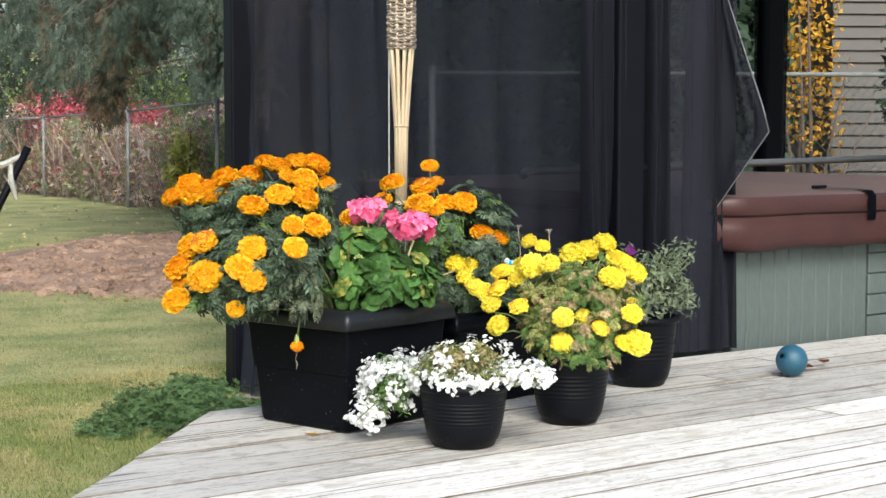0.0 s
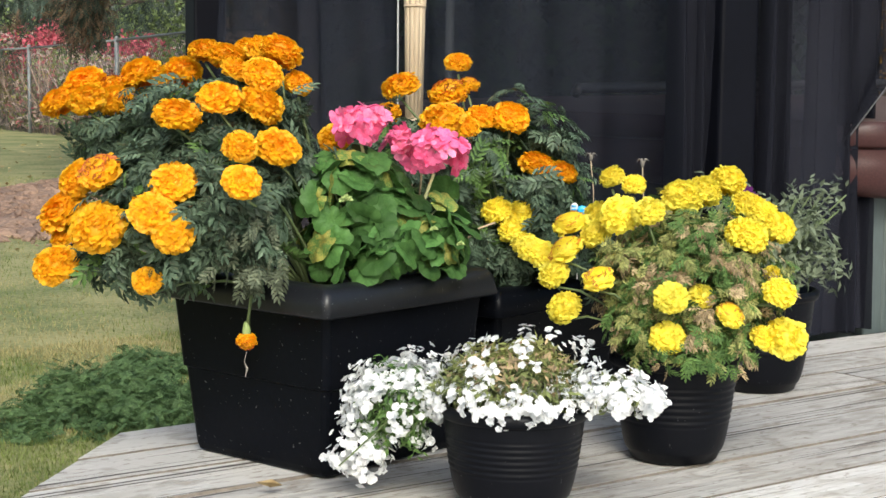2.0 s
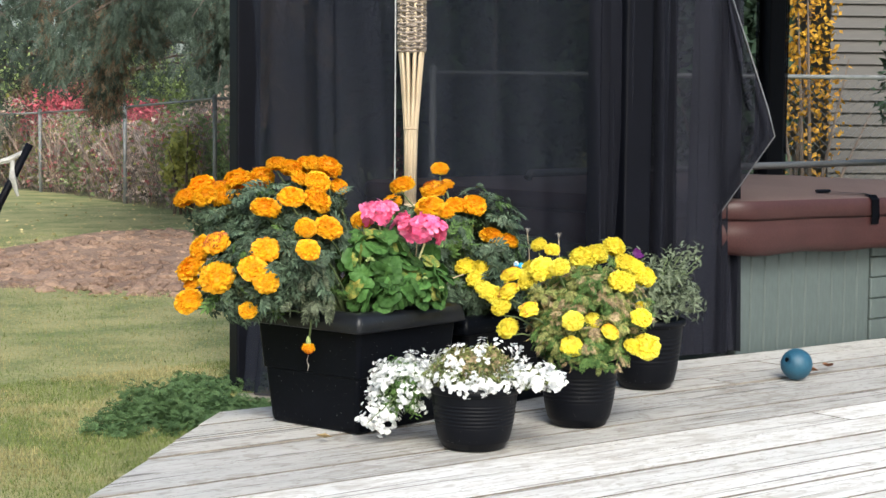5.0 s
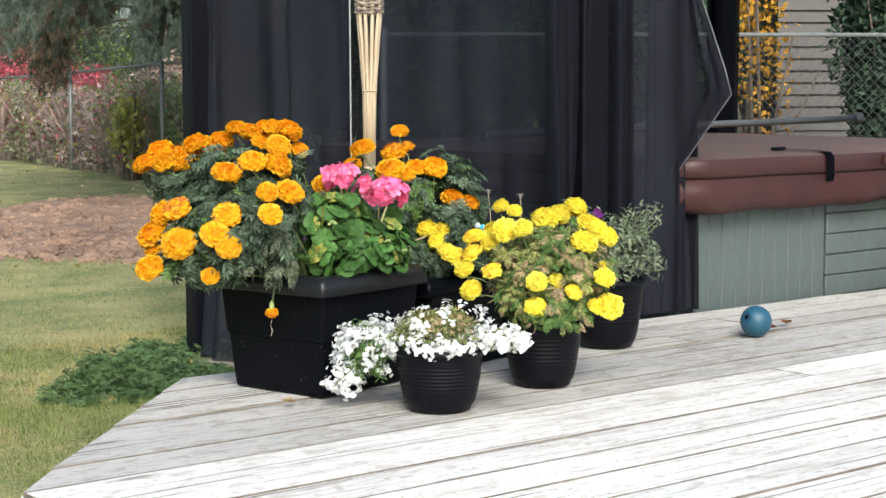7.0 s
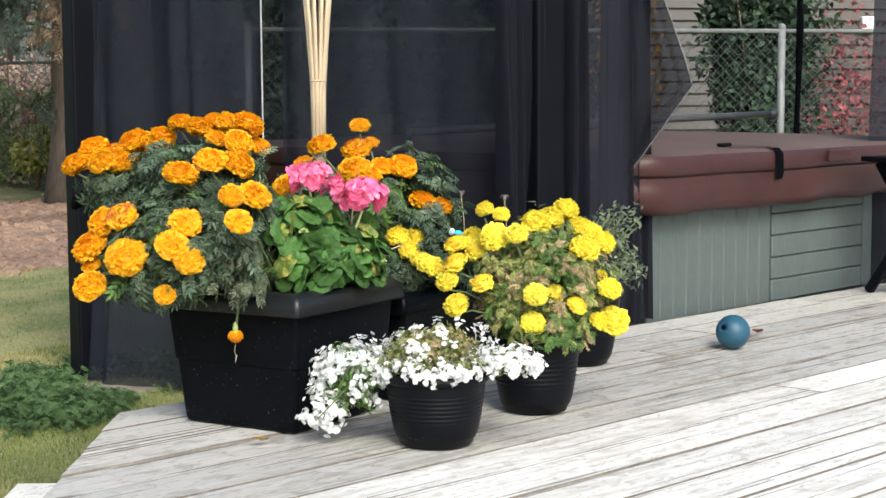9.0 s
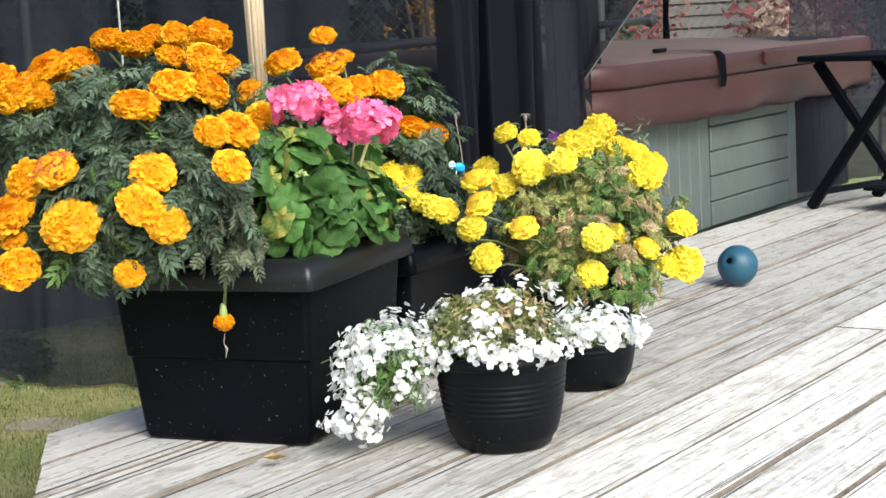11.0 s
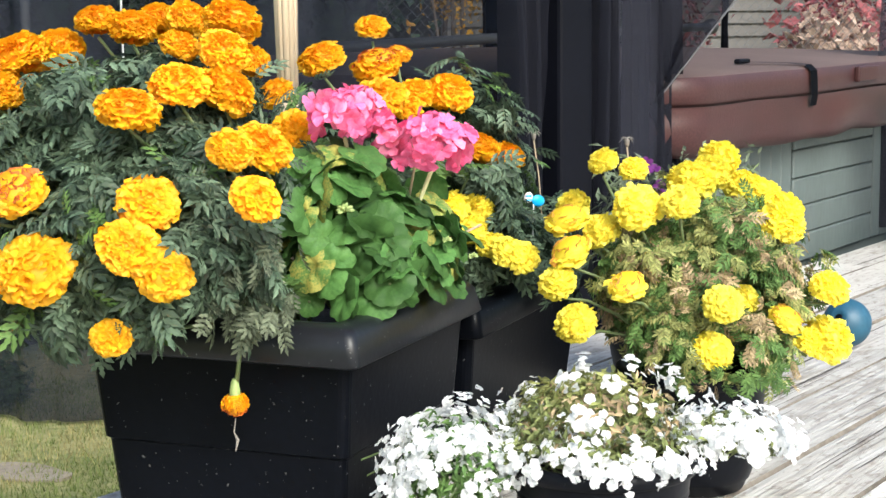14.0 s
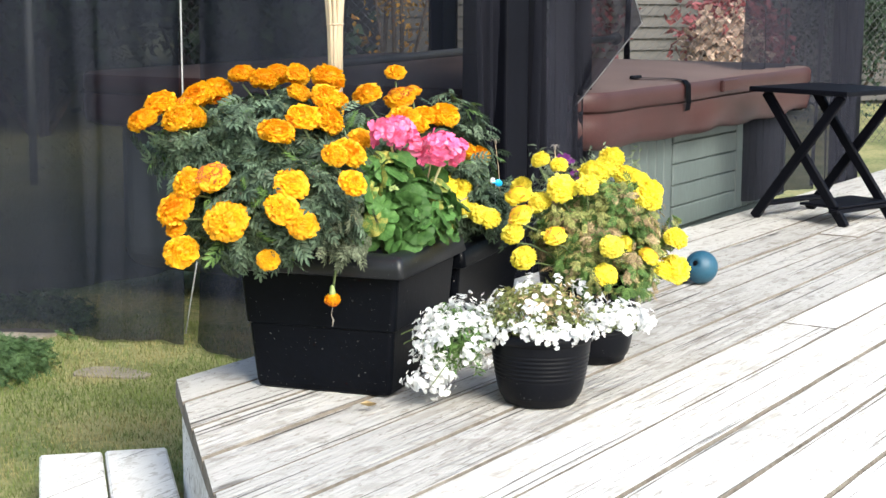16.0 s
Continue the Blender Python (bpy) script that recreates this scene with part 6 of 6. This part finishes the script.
# ---- far corner of the deck ----
def build_corner():
    t = empty("bamboo_stake_torch", pose(7.35, 0.45, -0.28), "plain bamboo torch pole standing by the fence", "garden torch")
    bm = bmesh.new()
    tube(bm, [(0, 0, -0.05), (0.04, 0.01, 0.55), (0.07, 0.015, 0.62)], [0.018, 0.018, 0.02], 10)
    part("pole", bm, BAMBOO, t, smooth=True)
    bm = bmesh.new()
    tube(bm, [(0.015, 0, 0.60), (0.03, 0, 0.85), (0.045, 0, 1.15)], 0.006, 6)
    first = part("cane", bm, BAMBOO, t, smooth=True)
    first.matrix_basis = Matrix.Translation((0.06, 0.012, 0))
    for i in range(1, 7):
        share("cane", first.data, t, Matrix.Translation((0.06, 0.012, 0)) @ Matrix.Rotation(i * 0.9, 4, "Z"))
    bm = bmesh.new()
    box(bm, (7.50, 0.34, GROUND), (7.74, 0.43, 0.10), 0.008)
    tagged(put("concrete_block", bm, CONCRETE), "grey concrete block standing on end", "block")
    bm = bmesh.new()
    box(bm, (7.12, 0.46, GROUND), (7.24, 0.60, -0.02), 0.02)
    tagged(put("stone", bm, CONCRETE), "pale rounded stone beside the deck", "stone")


build_corner()


# ---- small things on the deck ----
def dry_leaf(x, y, a, s, material, label):
    bm = bmesh.new()
    v, f = leaf_blade(0.7)
    v = v.copy()
    v[:, 2] = 0.10 + 0.5 * (v[:, 1] - 0.5) ** 2 + np.abs(v[:, 0]) * 0.7
    vs = [bm.verts.new(p * s) for p in v]
    for q in f:
        bm.faces.new([vs[i] for i in q])
    bmesh.ops.solidify(bm, geom=bm.faces[:], thickness=0.0008)
    ob = put("fallen_leaf", bm, material)
    ob.matrix_basis = pose(x, y, 0.004, 8, 4, a)
    tagged(ob, label, "leaf", "fallen leaves")


FALLEN = mat("fallen_leaf", (0.34, 0.15, 0.07), (0.22, 0.09, 0.04), rough=0.8, scale=30, fine=150, bump=0.2)
STRAW = mat("straw", (0.55, 0.42, 0.22), (0.42, 0.3, 0.14), rough=0.8, scale=30, fine=150, bump=0.1)
dry_leaf(1.69, -0.09, 30, 0.05, FALLEN, "small curled brown leaf on the deck boards")
dry_leaf(1.82, -0.05, 80, 0.05, FALLEN, "small curled brown leaf on the deck boards")
dry_leaf(-0.10, -0.03, 60, 0.04, STRAW, "dry straw-coloured leaf on the deck boards")


def build_hanging_flower():
    """A single bloom hanging over the planter on a withered stem."""
    t = empty("hanging_marigold", pose(0, 0, 0), "small orange marigold bloom hanging on a withered stem", "flower")
    o = Vector((-0.012, -0.031, -0.016))
    p = o + Vector((-0.079, 0.108, 0.226))
    bm = bmesh.new()
    tube(bm, [o + Vector(q) for q in ((-0.01, 0.10, 0.37), (-0.055, 0.095, 0.36), (-0.075, 0.10, 0.30), (-0.078, 0.107, 0.245))], [0.0025, 0.0025, 0.0022, 0.003], 6)
    part("stem", bm, STEM, t, smooth=True)
    bm = bmesh.new()
    lathe(bm, [(0.0025, 0.030), (0.0045, 0.026), (0.0062, 0.016), (0.0062, 0.007), (0.0075, 0.001)], 12)
    cup = part("calyx", bm, BUD, t, "pale green calyx", smooth=True)
    cup.matrix_basis = Matrix.Translation(p)
    share("flower_head", RUSTY_HEAD, t, Matrix.Translation(p) @ Matrix.Rotation(math.pi - 0.1, 4, "X") @ Matrix.Diagonal((0.034, 0.034, 0.044, 1)))
    bm = bmesh.new()
    tube(bm, [o + Vector(q) for q in ((-0.079, 0.108, 0.21), (-0.083, 0.108, 0.195), (-0.079, 0.106, 0.185), (-0.082, 0.107, 0.172))], [0.0008, 0.0007, 0.002, 0.0006], 5)
    part("withered_tip", bm, SEED_GREY, t)
    g = np.random.default_rng(77)
    n = 85
    c = np.array([-0.105, 0.05, 0.385])
    s = g.random(n)
    spots = c + np.stack([g.normal(size=n) * 0.022 - 0.008 * s, g.normal(size=n) * 0.024 - 0.01 * s, -0.13 * s + 0.05], 1)
    al = np.stack([g.normal(size=n) * 0.35, g.normal(size=n) * 0.35, -1 + 0 * s], 1)
    al /= np.linalg.norm(al, axis=1)[:, None]
    nr = g.normal(size=(n, 3))
    nr -= (nr * al).sum(1)[:, None] * al
    nr /= np.linalg.norm(nr, axis=1)[:, None]
    w = empty("withered_foliage", pose(0, 0, 0), "withered grey-green marigold leaves drooping over the rim", "foliage")
    size = 0.020 + 0.018 * g.random(n)
    ok = clear_of_heads(spots, spots + al * size[:, None])
    leaves("foliage", PINNATE, spots[ok], np.stack([np.cross(al, nr), al, nr], -1)[ok], size[ok], LEAF_DRY, w)


build_hanging_flower()



def build_plant_tag():
    """A small plastic pick: a cyan disc beside a white one, on a thin stick."""
    t = empty("plant_tag", pose(*TAG, 0, 0, -38), "small cyan and white plastic plant tag on a stick", "plant tag")
    for nm, mt, x, z, rx, rz in (("blue_disc", BLUE_TAG, 0.008, 0.0, 0.0105, 0.0085), ("white_disc", WHITE_PLASTIC, -0.0075, 0.005, 0.007, 0.0085)):
        bm = bmesh.new()
        bmesh.ops.create_uvsphere(bm, u_segments=20, v_segments=12, radius=1.0)
        bmesh.ops.transform(bm, verts=bm.verts, matrix=Matrix.Translation((x, 0, z)) @ Matrix.Rotation(0.35, 4, "Y") @ Matrix.Diagonal((rx, 0.004, rz, 1)))
        part(nm, bm, mt, t, smooth=True)
    bm = bmesh.new()
    tube(bm, [(0, 0.001, -0.12), (0, 0.001, -0.04), (0.001, 0, 0.0)], 0.0012, 5)
    part("stick", bm, WHITE_PLASTIC, t)
    bm = bmesh.new()
    for z in (0.002, 0.008):
        box(bm, (-0.0125, -0.0052, z - 0.0012), (-0.004, -0.003, z + 0.0012), 0.0004, 1)
    part("printed_stripe", bm, BLUE_TAG, t, "faint blue stripes")


build_plant_tag()

leaf_cloud("cedar", (11.2, 1.6, 1.3), (0.8, 0.8, 1.6), 19000, 0.045, CEDAR, "dark green cedar shrub behind the fence", "shrub", 84)
leaf_cloud("shrub", (12.8, -0.9, 1.6), (1.0, 1.0, 1.4), 6000, 0.11, GREEN_LEAF, "large green shrub beyond the far fence", "shrub", 85)
leaf_cloud("shrub", (9.0, 2.0, 0.4), (0.6, 0.45, 0.55), 1800, 0.07, BROWN_LEAF, "reddish brown shrub behind the fence", "shrub", 86)

for x, y, z, r, hgt, sd in ((6.6, 6.6, 1.3, 0.9, 1.9, 90), (8.0, 5.4, 1.3, 0.9, 1.9, 91), (7.4, 7.4, 1.5, 1.0, 2.1, 92), (9.4, 7.2, 1.6, 1.3, 2.2, 93)):
    leaf_cloud("cedar", (x, y, z), (r, r, hgt), 5500, 0.12, CEDAR, "tall dark green cedar behind the gazebo", "shrub", sd)


# ---- clods on the bare soil ----
def build_clods():
    g = np.random.default_rng(61)
    bm = bmesh.new()
    bmesh.ops.create_icosphere(bm, subdivisions=1, radius=1.0)
    tv = np.array([tuple(v.co) for v in bm.verts])
    tv *= (0.8 + 0.4 * g.random(len(tv)))[:, None]
    tf = np.array([[v.index for v in f.verts] for f in bm.faces])
    bm.free()
    n = 3200
    r, a = np.sqrt(g.random(n)), 6.28 * g.random(n)
    u, w = 2.9 * r * np.cos(a), 1.55 * r * np.sin(a)
    x, y, _ = far(4.3 + u * math.cos(0.9) - w * math.sin(0.9), 7.6 + u * math.sin(0.9) + w * math.cos(0.9))
    z = np.array([ground_height(p, q) for p, q in zip(x, y)]) + 0.045 * (1 - r ** 3)
    v, f = scatter(tv * np.array([1.3, 1, 0.6]), tf, np.stack([x, y, z], 1), turns(n, 1.5, 0.5, g), 0.010 + 0.05 * g.random(n) ** 4)
    tagged(raw("soil_clods", v, f, BARE_SOIL), "loose dark clods of dug soil", "soil", kind="stuff")


build_clods()


# ---- bare twigs of the hedge and leaf litter on the lawn ----
def build_twigs():
    g = np.random.default_rng(71)
    n = 420
    s = g.random(n)
    x, y = 8.35 - 0.9 * s + 0.35 * g.normal(size=n), 19.5 - 8.0 * s + 0.2 * g.normal(size=n)
    x = np.maximum(x, 8.25 - 0.14 * (19.8 - y) + 0.12)
    x, y, _ = far(x, y)
    z = np.array([ground_height(p, q) for p, q in zip(x, y)])
    tv = np.array([(-0.004, 0, 0), (0.004, 0, 0), (0.0025, 0, 0.55), (-0.0025, 0, 0.55), (0.03, 0, 1.0), (0.09, 0.02, 0.85), (0.004, 0.0, 0.50), (-0.07, 0.03, 0.9), (-0.004, 0, 0.45), (0, 0.009, 0.2)])
    tf = np.array([(0, 1, 2), (0, 2, 3), (3, 2, 4), (6, 2, 5), (8, 3, 7), (0, 9, 1)])
    az = 6.28 * g.random(n)
    fr = np.zeros((n, 3, 3))
    fr[:, 0, 0], fr[:, 1, 0], fr[:, 0, 1], fr[:, 1, 1], fr[:, 2, 2] = np.cos(az), np.sin(az), -np.sin(az), np.cos(az), 1
    fr[:, 0, 2], fr[:, 1, 2] = 0.3 * g.normal(size=n), 0.3 * g.normal(size=n)
    ln = 0.45 + 0.85 * g.random(n)
    for k in range(3):
        v, f = scatter(tv, tf, np.stack([x, y, z - 0.01], 1)[k::3], fr[k::3], ln[k::3])
        tagged(raw("hedge_twigs", v, f, (TWIG, BROWN_LEAF, TWIG)[k]), "thin bare autumn twigs growing along the fence", "twigs", kind="stuff")
    n = 900
    x, y = 2.0 + 6.0 * g.random(n), 5.5 + 10 * g.random(n)
    z = np.array([ground_height(p, q) for p, q in zip(x, y)]) + 0.012
    v, f = scatter(BLADE[0] * np.array([1.8, 1, 1]), BLADE[1], np.stack([x, y, z], 1), turns(n, 1.5, 0.6, g), 0.025 + 0.035 * g.random(n))
    tagged(raw("leaf_litter", v, f, LITTER), "small yellowed leaves fallen on the lawn", "leaves", kind="stuff")


TWIG = mat("grey_twig", (0.36, 0.29, 0.27), (0.21, 0.165, 0.15), rough=0.85, scale=3, fine=30, bump=0, per_island=0.4, spec=0.2)
LITTER = mat("yellow_litter", (0.60, 0.50, 0.26), (0.40, 0.30, 0.14), rough=0.8, scale=3, fine=30, bump=0, per_island=0.5, spec=0.2)
build_twigs()


# ---- small autumn leaves on the hedge's twigs ----
def build_hedge_leaves():
    g = np.random.default_rng(72)
    n = 14000
    s = g.random(n)
    y = 20.5 - 9.6 * s
    x = 8.25 - 0.14 * (19.8 - y) + 0.10 + 0.55 * g.random(n) ** 1.3
    hue = np.array([noise.noise(Vector((q * 0.9, 3.0, 0))) + 0.5 * noise.noise(Vector((q * 3.1, p * 2, 8.0))) for p, q in zip(x, y)]) + 0.22 * g.normal(size=n)
    x, y, _ = far(x, y)
    top = 0.75 + 0.45 * np.array([noise.noise(Vector((q * 1.3, 7.0, 0))) for q in y])
    z = np.array([ground_height(p, q) for p, q in zip(x, y)]) + 0.05 + top * 1.25 * g.random(n) ** 0.8
    fr, size = turns(n, 0.3, 1.0, g), 0.045 + 0.045 * g.random(n)
    places = np.stack([x, y, z], 1)
    bands = ((-9, -0.20, HEDGE_GREEN, "green"), (-0.20, 0.02, HEDGE_TAN, "tan"), (0.02, 0.13, HEDGE_RED, "red"), (0.13, 0.25, YELLOW_GREEN, "yellowing"), (0.25, 9, HEDGE_TAN, "tan"))
    for lo, hi, mt, nm in bands:
        k = (hue >= lo) & (hue < hi)
        v, f = scatter(BLADE[0] * np.array([1.8, 1, 1]), BLADE[1], places[k], fr[k], size[k])
        tagged(raw("hedge_leaves", v, f, mt), f"small {nm} autumn leaves on the hedge along the fence", "hedge", kind="stuff")


HEDGE_GREEN = mat("hedge_leaf_green", (0.46, 0.56, 0.26), (0.28, 0.37, 0.15), rough=0.6, scale=2, fine=20, bump=0, per_island=0.4, trans=0.45, spec=0.2)
HEDGE_TAN = mat("hedge_leaf_tan", (0.80, 0.66, 0.58), (0.58, 0.46, 0.40), rough=0.7, scale=2, fine=20, bump=0, per_island=0.4, trans=0.45, spec=0.2)
HEDGE_RED = mat("hedge_leaf_red", (0.76, 0.30, 0.32), (0.55, 0.18, 0.20), rough=0.6, scale=2, fine=20, bump=0, per_island=0.4, trans=0.45, spec=0.2)
build_hedge_leaves()
